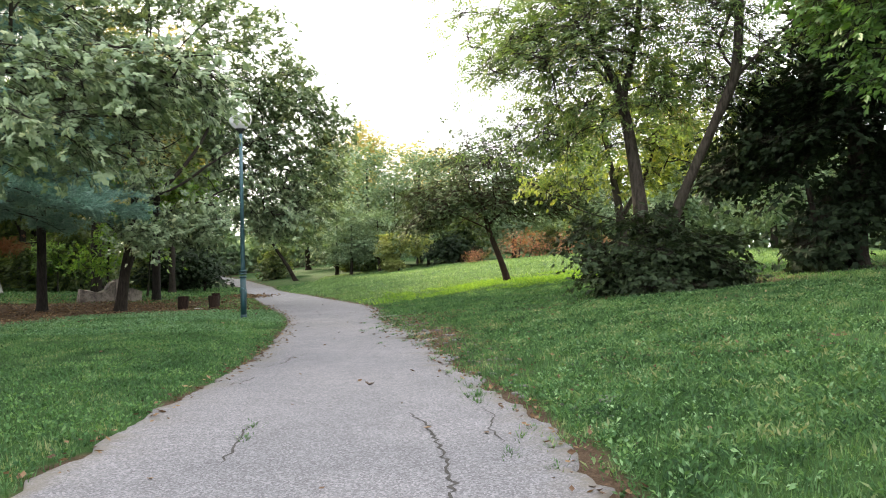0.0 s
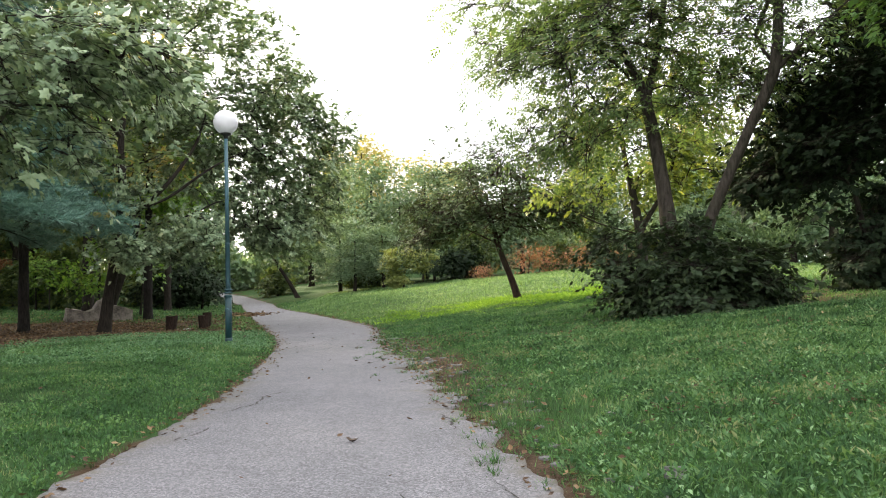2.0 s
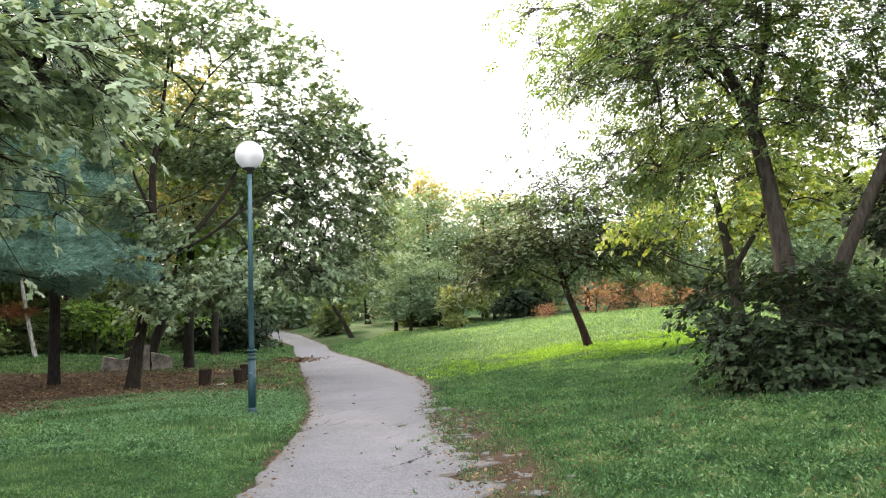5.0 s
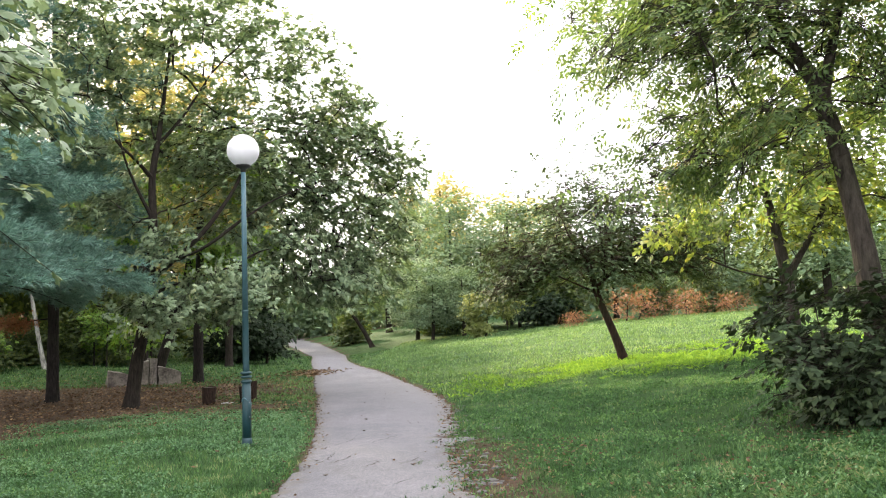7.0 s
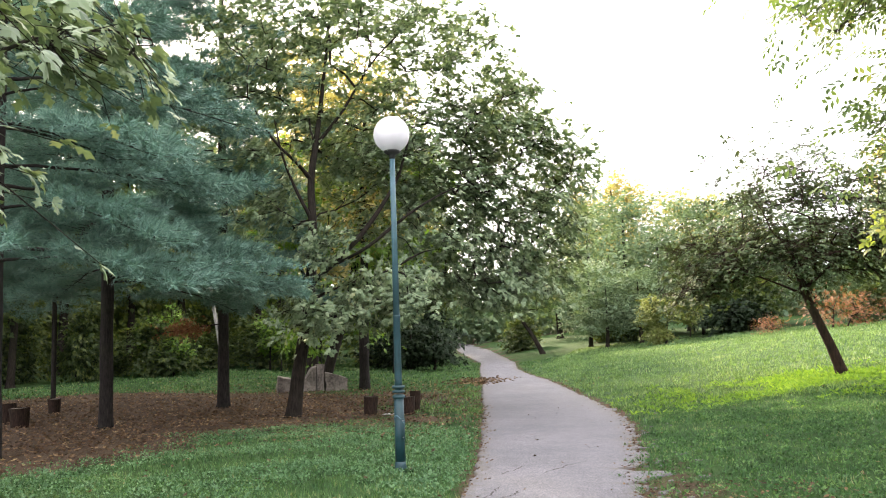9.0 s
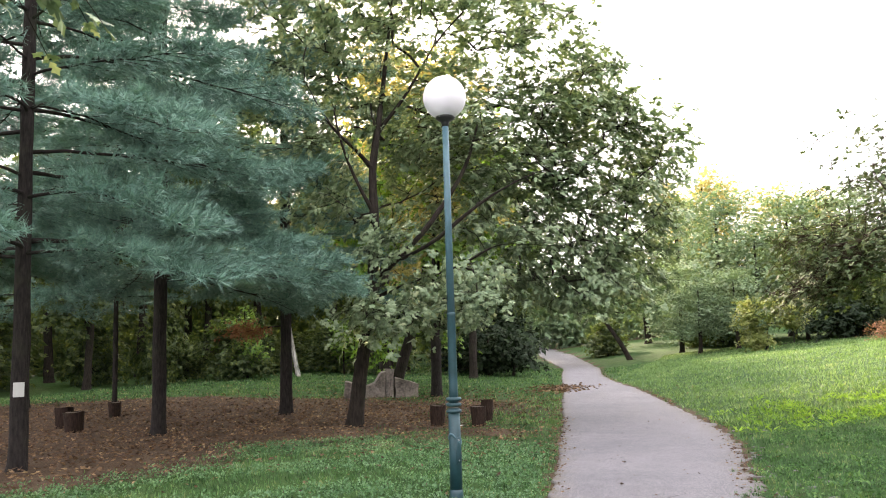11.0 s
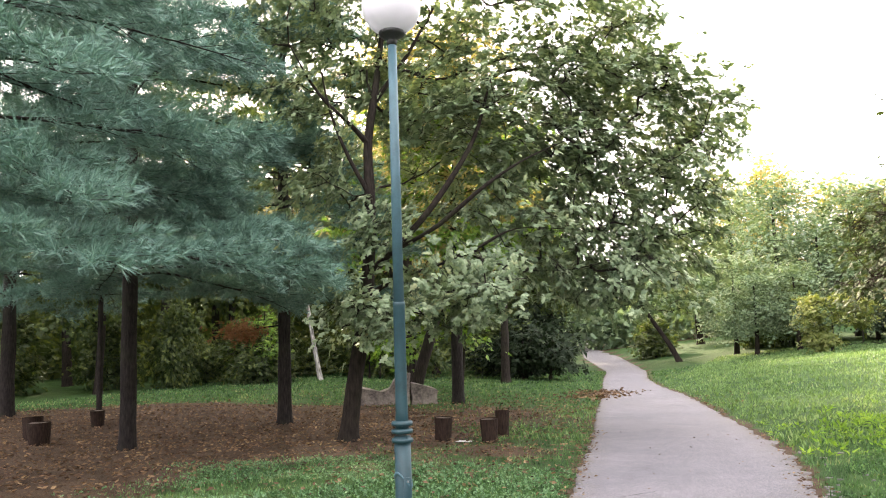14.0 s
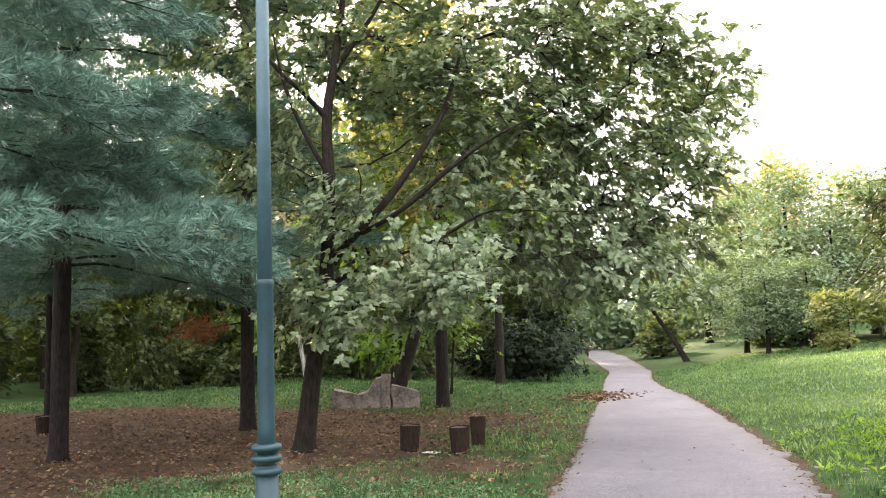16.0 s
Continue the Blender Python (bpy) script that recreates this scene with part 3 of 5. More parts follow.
def tree(name, label, category, base, trunks, blobs, leaf, leaf_mat_, size, per_tip, spread, bark, seed, group="", attach=1.2, droop=0.12, up=0.5, twig=0.007, sag=0.1, sides=5, flat=0.6):
    """A tree grown from given trunks to tips spread over the crown's masses.
    trunks: lists of (x, y, z, radius) from the base; blobs: (x, y, z, rx, ry, rz, tips); all from the base."""
    rng = np.random.default_rng(seed)
    root = tagged(new(name), label, category, group)
    root.location = base
    P, parent, limb, length, R0 = [], [], [], [], []
    for tr in trunks:
        ob, pts, rad = stem([t[:3] for t in tr], [t[3] for t in tr], bark, "trunk" if tr[0][2] < 0.5 else "limb", root, seed=seed % 17)
        for i, (p, r) in enumerate(zip(pts, rad)):
            parent.append(len(P) - 1 if i else -1)
            P.append(p), limb.append(-1), R0.append(r)
            length.append(0 if not i else length[-1] + 0.2)
    trunk_count = len(P)
    cap = trunk_count + 60 * sum(b[6] for b in blobs) + 10
    A = np.zeros((cap, 3))
    A[:trunk_count] = P
    L = np.zeros(cap)
    L[:trunk_count] = length
    free = np.zeros(cap, bool)
    free[:trunk_count] = A[:trunk_count, 2] > attach
    tips = tips_in(rng, blobs)
    near = np.min(np.linalg.norm(tips[:, None] - A[None, :trunk_count:3], axis=2), 1)
    n, next_limb, ends = trunk_count, 0, []
    for tip in tips[np.argsort(near)]:
        dd = np.linalg.norm(A[:n] - tip, axis=1)
        cost = dd + 0.22 * L[:n] + np.maximum(A[:n, 2] - tip[2] - 0.1, 0) * 0.9 + np.where(free[:n], 0, 1e6)
        k = int(np.argmin(cost))
        d = dd[k]
        steps = max(2, int(d / 0.4))
        mid = (A[k] + tip) / 2 + np.array([0, 0, sag * d]) + rng.normal(size=3) * 0.09 * d
        lid = limb[k]
        if lid < 0:
            lid, next_limb = next_limb, next_limb + 1
        prev = k
        for f in [0.1 if k >= trunk_count else 0.04, *np.linspace(0, 1, steps + 1)[1:]]:
            A[n] = (1 - f) ** 2 * A[k] + 2 * f * (1 - f) * mid + f * f * tip + rng.normal(size=3) * 0.02
            L[n] = L[k] + d * f
            free[n] = True
            parent.append(prev), limb.append(lid)
            prev = n
            n += 1
        ends.append(prev)
    par = np.array(parent)
    area = np.zeros(n)
    for i in range(n - 1, trunk_count - 1, -1):
        if area[i] == 0:
            area[i] = twig ** 2.3
        if par[i] >= trunk_count:
            area[par[i]] += area[i]
    rad = area ** (1 / 2.3)
    rad[:trunk_count] = R0
    idx = np.arange(trunk_count, n)
    lim = np.array(limb)[idx]
    if sides < 5:
        skin(A, par, rad, idx, None, bark, "branchwork", root, sides, "stuff")
    else:
        small = []
        for k in range(next_limb):
            g = idx[lim == k]
            if len(g) > 12:
                skin(A, par, rad, g, None, bark, "limb", root, sides)
            else:
                small.extend(g)
        if small:
            skin(A, par, rad, small, None, bark, "twigs", root, sides, "stuff")
    ends = np.array(ends)
    kinds = {id(OAK): OAKS, id(OVAL): OVALS}.get(id(leaf), [leaf])
    each = {id(OAK): 6, id(OVAL): 5}.get(id(leaf), 1)
    count = max(1, per_tip // each) * len(ends)
    own = rng.integers(0, len(ends), count)
    back = rng.random(count)[:, None] * 0.9
    start = A[ends[own]] * (1 - back) + A[par[ends[own]]] * back
    heart = np.average(tips, axis=0) * np.array([1, 1, 0.8])
    out = A[ends] - heart
    out /= np.linalg.norm(out, axis=1, keepdims=True) + 1e-6
    plane = np.array([0, 0, 0.4 + up]) + out * 0.55 + rng.normal(size=out.shape) * 0.28
    plane /= np.linalg.norm(plane, axis=1, keepdims=True)
    off = rng.normal(size=(count, 3)) * spread
    rise = np.sum(off * plane[own], axis=1, keepdims=True)
    off = off - plane[own] * rise * (1 - flat * 0.6)
    off[:, 2] -= droop * np.abs(rng.normal(size=count)) * spread
    places = start + off
    ways = off + out[own] * spread * 0.5 + rng.normal(size=off.shape) * spread * 0.25
    ways[:, 2] -= droop * spread
    ups = plane[own] + rng.normal(size=off.shape) * (0.5 - 0.35 * up)
    sizes = size * (0.7 + 0.55 * rng.random(count))
    vs, fs, o = [], [], 0
    for k, shape in enumerate(kinds):
        g = np.arange(count) % len(kinds) == k
        v, f = scatter(shape, places[g], ways[g], ups[g], sizes[g])
        vs.append(v), fs.append(f + o)
        o += len(v)
    part_mesh("crown", mesh_from("crown", np.concatenate(vs), np.concatenate(fs), leaf_mat_), root)
    if sides >= 5:
        d = off / (np.linalg.norm(off, axis=1, keepdims=True) + 1e-9)
        a = np.cross(d, np.array([0.3, 0.5, 0.81]))
        b = np.cross(d, a)
        r = np.stack([a, -0.5 * a + 0.86 * b, -0.5 * a - 0.86 * b], 1)
        v = np.concatenate([start[:, None] + r * twig * 0.7, places[:, None] + r * twig * 0.3], 1)
        q = np.array([(0, 1, 4, 3), (1, 2, 5, 4), (2, 0, 3, 5)])
        f = q[None] + (np.arange(count) * 6)[:, None, None]
        tagged(part_mesh("spray_wood", mesh_from("spray_wood", v.reshape(-1, 3), f.reshape(-1, 4), bark), root), kind="stuff")
    return root


def pine(name, label, base, tall, radius, low, reach, seed, whorls=15, tufts=1.0, lean=(0, 0), tuft_size=0.2):
    """A white pine: a straight bole, whorls of level boughs, needles in soft plates."""
    rng = np.random.default_rng(seed)
    root = tagged(new(name), label, "pine tree", "pines on the bare ground")
    root.location = base
    stem([(0, 0, -0.05), (lean[0] * 0.5, lean[1] * 0.5, tall * 0.5), (lean[0], lean[1], tall)], [radius, radius * 0.7, 0.03], PINE_BARK, "trunk", root, seed=seed % 13)
    pl, wy = [], []
    for w in range(whorls):
        f = w / (whorls - 1)
        z0 = low + (tall - low - 0.3) * f ** 1.05
        far = reach * (1 - 0.45 * f) * rng.uniform(0.85, 1.1)
        turn = rng.uniform(0, 6.28)
        for k in range(5):
            a = turn + k * 1.257 + rng.normal() * 0.28
            ln = far * rng.uniform(0.55, 1.12)
            rise = rng.uniform(0.0, 0.22) + 0.15 * f
            A = [np.array([lean[0] * z0 / tall, lean[1] * z0 / tall, z0 + rng.normal() * 0.22])]
            par, rad = [-1], [0.02]
            steps = max(4, int(ln / 0.26))
            r0 = 0.008 + 0.0055 * ln
            prev = 0
            sag = rng.uniform(0.45, 0.8)
            for s in range(1, steps + 1):
                g = s / steps
                a += rng.normal() * 0.05
                p = A[prev] + np.array([math.cos(a), math.sin(a), rise - sag * g + 0.3 * g ** 3]) * ln / steps + rng.normal(size=3) * 0.015
                A.append(p), par.append(prev), rad.append(r0 * (1.05 - 0.9 * g))
                prev = len(A) - 1
                if g < 0.2:
                    continue
                for side in (-1, 1):
                    b = a + side * rng.uniform(0.45, 1.05)
                    m = (0.28 + 0.26 * ln * math.sin(math.pi * min(1, (g - 0.25) * 1.3))) * rng.uniform(0.6, 1.2)
                    q = p + np.array([math.cos(b) * m, math.sin(b) * m, rng.uniform(-0.22, 0.1) * m])
                    A.append(p + (q - p) * 0.1), par.append(prev), rad.append(0.006)
                    A.append(q), par.append(len(A) - 2), rad.append(0.003)
                    cnt = max(3, int(m / 0.034 * tufts))
                    h = rng.uniform(0.25, 1.05, cnt)[:, None]
                    spot = p + (q - p) * h + rng.normal(size=(cnt, 3)) * np.array([0.09, 0.09, 0.035])
                    pl.append(spot)
                    wy.append((q - p) / m + rng.normal(size=(cnt, 3)) * np.array([0.4, 0.4, 0.2]) + np.array([0, 0, 0.3]))
            pl.append(A[prev][None]), wy.append(np.array([[math.cos(a), math.sin(a), 0.3]]))
            skin(np.array(A), np.array(par), np.array(rad), np.arange(1, len(A)), None, PINE_BARK, "bough", root, 4)
    pl, wy = np.concatenate(pl), np.concatenate(wy)
    v, f = scatter(TUFT, pl, wy, rng.normal(size=pl.shape), tuft_size * (0.75 + 0.5 * rng.random(len(pl))))
    part_mesh("needles", mesh_from("needles", v, f, NEEDLE), root)
    return root


def on_ground(x, y, sink=0.03):
    return (x, y, float(height(x, y)) - sink)


def placed(src, x, y, turn=0.0, scale=1.0, tall=None, sink=0.05):
    s = Matrix.Diagonal((scale, scale, tall or scale, 1))
    return copy_thing(src, Matrix.Translation(on_ground(x, y, sink)) @ Matrix.Rotation(radians(turn), 4, "Z") @ s)


# ---- street lamp ----
def street_lamp(x, y):
    lamp = tagged(new("street_lamp"), "teal cast-iron park lamp post with a white opal globe", "street lamp")
    lamp.location = on_ground(x, y, 0.05)
    lamp.scale = (1, 1, 1.018)
    part("base", lathe([(0.085, 0), (0.088, 0.03), (0.078, 0.06), (0.07, 0.12), (0.066, 0.16)]), POST_TEAL, lamp)
    part("lower_post", lathe([(0.064, 0.14), (0.062, 0.5), (0.061, 0.965)]), POST_TEAL, lamp)
    for z in (0.935, 1.0, 1.055):
        part("ring", lathe([(0.055, z - 0.02), (0.076, z - 0.014), (0.081, z), (0.076, z + 0.014), (0.055, z + 0.02)]), POST_TEAL, lamp)
    part("middle_post", lathe([(0.052, 0.985), (0.046, 1.15), (0.044, 1.9), (0.046, 1.905), (0.046, 1.93), (0.042, 1.935)]), POST_TEAL, lamp)
    part("upper_post", lathe([(0.0405, 1.92), (0.037, 3.0), (0.034, 3.97)]), POST_BLUE, lamp, "faded grey-blue upper post")
    collar = part("collar", lathe([(0.036, 3.9), (0.04, 3.93), (0.045, 3.95), (0.09, 3.975), (0.105, 3.99), (0.1, 4.015), (0.06, 4.03)]), BLACK_CAP, lamp, "black globe holder")
    for k in range(3):
        bm = lathe([(0.006, 0), (0.006, 0.012), (0.003, 0.015)], 8)
        bmesh.ops.rotate(bm, verts=bm.verts, cent=(0, 0, 0), matrix=Matrix.Rotation(radians(90), 3, "Y"))
        bmesh.ops.translate(bm, verts=bm.verts, vec=(0.101, 0, 3.995))
        bmesh.ops.rotate(bm, verts=bm.verts, cent=(0, 0, 0), matrix=Matrix.Rotation(radians(120 * k + 20), 3, "Z"))
        part("set_screw", bm, RUST, collar, "small steel set screw")
    part("globe", lathe([(0.232 * math.sin(math.pi * i / 28), 4.215 - 0.232 * math.cos(math.pi * i / 28)) for i in range(1, 28)], 40), GLOBE, lamp, "white opal globe")
    bm = bmesh.new()
    bmesh.ops.create_cube(bm, size=1)
    for v in bm.verts:
        v.co = (v.co.x * 0.012 + 0.062, v.co.y * 0.065, v.co.z * 0.26 + 0.55)
    bmesh.ops.bevel(bm, geom=bm.edges[:], offset=0.004, segments=1, affect="EDGES")
    door = part("hatch", bm, POST_TEAL, lamp, "small service hatch")
    door.rotation_euler = (0, 0, radians(-30))
    for z in (0.45, 0.65):
        bm = lathe([(0.009, 0), (0.009, 0.004), (0.005, 0.006)], 10)
        bmesh.ops.rotate(bm, verts=bm.verts, cent=(0, 0, 0), matrix=Matrix.Rotation(radians(90), 3, "Y"))
        bmesh.ops.translate(bm, verts=bm.verts, vec=(0.067, 0, z))
        part("screw", bm, RUST, door, "steel screw head")
    bm = bmesh.new()
    rows = []
    for i in range(13):
        a = radians(-150 + 16 * i)
        z = 0.66 + 0.05 * math.sin(i * 0.5)
        rows.append([bm.verts.new(((r) * math.cos(a), r * math.sin(a), z + dz)) for r, dz in ((0.066, -0.012), (0.07, -0.012), (0.07, 0.012), (0.066, 0.012))])
    for a, b in zip(rows, rows[1:]):
        for k in range(4):
            bm.faces.new((a[k], a[(k + 1) % 4], b[(k + 1) % 4], b[k]))
    part("strap", bm, POST_BLUE, lamp, "bent loose metal strap")
    return lamp


street_lamp(-4.22, 16.32)


# ---- left side: oaks, pines, stumps, blocks ----
def rel(r, d, z, rr, rd, rz, n, yaw=30):
    """A crown mass given to the side and in depth of the way the walk turns."""
    c, s = math.cos(radians(yaw)), math.sin(radians(yaw))
    return (r * c - d * s, r * s + d * c, z, rr * 0.9, rd * 1.05, rz, n)


def limb(*rows, yaw=30):
    """A limb's points, given as a crown mass is: to the side, in depth, height, radius."""
    return [rel(r, d, z, 1, 1, 1, 0, yaw)[:3] + (rad,) for r, d, z, rad in rows]


tree("oak_tree", "spreading oak with grey-green lobed leaves, leaning over the lawn", "tree", on_ground(-9.65, 23.1, 0.08),
     [limb((0, 0, 0, 0.17), (0.14, 0, 1.2, 0.15), (0.4, 0, 2.6, 0.135), (0.47, -0.05, 3.6, 0.115), (0.5, -0.1, 4.5, 0.1), (0.47, -0.1, 5.6, 0.085), (0.7, 0, 7.0, 0.06), (1.0, 0.1, 9.5, 0.02)),
      limb((0.45, 0, 3.1, 0.1), (0.9, -0.3, 3.5, 0.085), (1.5, -0.5, 4.05, 0.075), (2.05, -0.6, 4.8, 0.06), (2.5, -0.6, 5.5, 0.045), (2.8, -0.6, 6.6, 0.015)),
      limb((1.0, -0.3, 3.55, 0.075), (1.7, -0.5, 3.85, 0.07), (2.6, -0.7, 4.6, 0.055), (3.4, -0.7, 5.1, 0.04), (4.4, -0.6, 5.5, 0.015)),
      limb((0.4, 0, 2.7, 0.085), (0.85, -0.3, 2.95, 0.075), (2.3, -0.6, 3.35, 0.065), (3.05, -0.7, 3.85, 0.05), (4.0, -0.7, 3.75, 0.035), (5.0, -0.6, 3.75, 0.012)),
      limb((2.3, -0.6, 3.35, 0.045), (3.4, -0.5, 3.0, 0.042), (4.4, -0.6, 3.05, 0.035), (5.4, -0.5, 3.35, 0.012)),
      limb((0.47, -0.1, 5.6, 0.06), (0.1, -0.3, 6.0, 0.05), (-0.4, -0.4, 6.4, 0.035), (-0.9, -0.4, 7.4, 0.012)),
      limb((0.5, -0.1, 4.6, 0.05), (0.15, -0.3, 5.2, 0.04), (-0.2, -0.4, 6.1, 0.025), (-0.35, -0.4, 7.0, 0.012)),
      limb((0.6, 0, 6.4, 0.055), (1.2, -0.2, 7.1, 0.045), (1.9, -0.3, 8.3, 0.015))],
     [rel(2.0, 1.3, 5.9, 2.7, 1.4, 2.3, 105), rel(4.2, 0.6, 6.2, 1.7, 1.6, 1.7, 95), rel(6.0, 0.3, 5.1, 2.1, 1.9, 1.7, 130), rel(6.9, 0.3, 6.3, 1.0, 1.0, 0.9, 30), rel(5.0, 0.4, 3.2, 2.3, 1.7, 0.95, 105), rel(5.5, 0.5, 7.3, 1.8, 1.8, 1.5, 95),
      rel(2.0, -0.7, 2.75, 1.7, 1.0, 0.75, 55), rel(0.5, -0.9, 2.4, 0.9, 0.6, 0.75, 25), rel(0.6, -0.6, 3.9, 0.8, 0.5, 0.5, 14), rel(1.6, 0.4, 9.4, 3.2, 2.4, 2.2, 115), rel(-0.7, 0.3, 9.3, 1.8, 1.6, 1.6, 50), rel(-0.6, 0.5, 5.2, 1.2, 1.3, 2.3, 44), rel(-1.3, 0.2, 7.6, 1.5, 1.3, 1.7, 44), rel(3.6, 0.3, 9.0, 2.2, 1.8, 1.7, 70), rel(4.2, 0.4, 4.2, 1.6, 1.3, 0.8, 40), rel(2.2, -0.2, 6.6, 1.6, 1.0, 1.4, 46), rel(0.2, 0.2, 6.9, 1.3, 1.0, 1.0, 26)],
     OAK, OAK_LEAF, 0.15, 60, 0.27, OAK_BARK, 11, attach=2.2, flat=0.45)
tree("oak_tree", "near oak whose leafy boughs hang over the lawn", "tree", on_ground(-8.2, 8.6, 0.08),
     [[(0, 0, 0, 0.22), (0.1, 0.1, 2.0, 0.18), (0.2, 0.1, 4.5, 0.14), (0.1, 0.2, 8, 0.05)],
      [(0.1, 0.1, 2.2, 0.1), (1.6, 0.3, 2.9, 0.07), (3.4, 0.3, 3.5, 0.04), (4.8, 0.1, 3.6, 0.015)]],
     [(3.5, 0.2, 2.9, 1.9, 1.6, 0.9, 75), (3.0, -0.2, 4.7, 2.2, 1.3, 1.0, 60), (3.8, 2.3, 3.5, 0.8, 0.8, 0.32, 13), (0.5, 0.5, 6.5, 3.0, 2.6, 2.0, 60), (4.9, -0.1, 3.2, 0.9, 0.9, 0.5, 20), (5.7, -0.1, 3.2, 0.45, 0.6, 0.3, 9)],
     OAK, OAK_LEAF, 0.11, 96, 0.27, OAK_BARK, 12, attach=2.0, flat=0.5)
tree("oak_tree", "leaning dark oak behind the concrete blocks", "tree", on_ground(-13.1, 31.0, 0.08),
     [[(0, 0, 0, 0.2), (0.35, 0.2, 1.3, 0.18), (0.9, 0.4, 3.0, 0.15), (1.3, 0.5, 5.5, 0.1), (1.5, 0.5, 8.5, 0.03)],
      [(0.6, 0.3, 2.2, 0.1), (-0.6, 0.2, 3.4, 0.07), (-1.2, 0.1, 5.5, 0.03)]],
     [(1.2, 0.5, 7.5, 3.2, 2.5, 2.6, 100), (2.6, 0.4, 4.6, 2.4, 2.0, 1.4, 70), (-1.3, 0.5, 5.8, 1.8, 1.6, 1.8, 60), (3.4, 0.6, 6.8, 2.0, 1.7, 1.6, 36)],
     OVAL, FRESH_LEAF, 0.19, 75, 0.33, OAK_BARK, 13, attach=2.4)
young = tree("young_tree", "sunlit yellow-green young tree behind the oak's trunk", "tree", on_ground(-14.6, 33.6, 0.06),
     [[(0, 0, 0, 0.05), (0.1, 0, 2.0, 0.04), (0.2, 0.1, 4.0, 0.015)], [(1.6, 0.4, 0, 0.045), (1.8, 0.4, 2.2, 0.03), (1.7, 0.5, 3.6, 0.012)]],
     [(0.2, 0, 2.6, 1.2, 0.9, 1.3, 26), (1.7, 0.4, 2.4, 1.0, 0.9, 1.0, 20), (-0.9, 0.2, 1.6, 0.8, 0.7, 0.7, 12)],
     OVAL, FRESH_LEAF, 0.15, 60, 0.3, OAK_BARK, 19, group="young trees at the woods' edge", attach=0.8, sides=4)
tree("tree", "straight slim tree beside the concrete blocks", "tree", on_ground(-11.35, 30.6, 0.06),
     [[(0, 0, 0, 0.17), (0.02, 0, 2, 0.15), (0.1, 0.1, 6, 0.11), (0.2, 0.2, 11, 0.03)]],
     [(0.1, 0.1, 8.8, 2.6, 2.3, 2.8, 110), (0.3, 0.3, 6.0, 2.2, 1.8, 1.5, 45)], OVAL, YELLOW_LEAF, 0.16, 50, 0.32, PINE_BARK, 14, attach=4.5)

pine("pine_tree", "blue-green white pine with long drooping needle boughs", on_ground(-10.9, 16.3, 0.05), 13, 0.12, 3.2, 4.8, 21, 14, 1.2)
pine("pine_tree", "white pine with a bare dark trunk", on_ground(-13.33, 21.3, 0.05), 14, 0.155, 3.65, 3.9, 22, 17, 1.25)
dark_pine = pine("pine_tree", "dark slender white pine with sparse level boughs", on_ground(-13.26, 25.6, 0.05), 15, 0.16, 3.75, 3.4, 23, 19, 1.2)
rng = np.random.default_rng(26)
bough = np.array([(0, 0, 2.35), (-0.4, -0.26, 2.3), (-0.9, -0.6, 2.2), (-1.35, -0.9, 2.15)])
skin(bough, np.array([-1, 0, 1, 2]), np.array([0.02, 0.018, 0.013, 0.006]), np.arange(1, 4), None, PINE_BARK, "dead_bough", dark_pine, 5)
pl = np.array([-0.85, -0.57, 2.22]) + rng.normal(size=(260, 3)) * np.array([0.3, 0.2, 0.12])
v, f = scatter(TUFT, pl, rng.normal(size=pl.shape) + np.array([-0.6, -0.4, -0.2]), rng.normal(size=pl.shape), np.full(len(pl), 0.16))
tagged(part_mesh("dead_needles", mesh_from("dead_needles", v, f, RUST_NEEDLE), dark_pine), "rust-brown dead needles")
pine("pine_tree", "thin young pine beside a cut stump", on_ground(-17.3, 23.7, 0.05), 11, 0.07, 3.3, 2.4, 24, 13, 0.9)
pine("pine_tree", "dark pine among the woods' edge", on_ground(-20.6, 23.5, 0.05), 14, 0.18, 3.2, 3.8, 25, 15, 1.1)


def stump(x, y, r, h, lean=0.0, seed=0, label="short dark cut log stump standing on the lawn"):
    s = tagged(new("stump"), label, "stump", "cut log stumps")
    s.location = on_ground(x, y, 0.03)
    s.rotation_euler = (lean, lean * 0.6, seed)
    bm = bmesh.new()
    rings = []
    for z in np.linspace(0, h, 6):
        rings.append([bm.verts.new((r * (1 + 0.09 * noise.noise((math.cos(a) * 2 + seed, math.sin(a) * 2, z * 3)) + 0.16 * (z / h - 0.5)) * math.cos(a),
                                    r * (1 + 0.09 * noise.noise((math.cos(a) * 2 + seed, math.sin(a) * 2, z * 3)) + 0.16 * (z / h - 0.5)) * math.sin(a), z)) for a in np.linspace(0, 2 * math.pi, 18, endpoint=False)])
    for a, b in zip(rings, rings[1:]):
        for i in range(18):
            bm.faces.new((a[i], a[(i + 1) % 18], b[(i + 1) % 18], b[i]))
    part("bark", bm, STUMP_BARK, s)
    bm = bmesh.new()
    c = bm.verts.new((0, 0, h - 0.025))
    ring = [bm.verts.new((r * 0.97 * math.cos(a), r * 0.97 * math.sin(a), h - 0.012 + 0.02 * noise.noise((a, seed, 1)))) for a in np.linspace(0, 2 * math.pi, 18, endpoint=False)]
    for i in range(18):
        bm.faces.new((c, ring[i], ring[(i + 1) % 18]))
    part("cut_face", bm, STUMP_TOP, s, "weathered cut face")
    return s


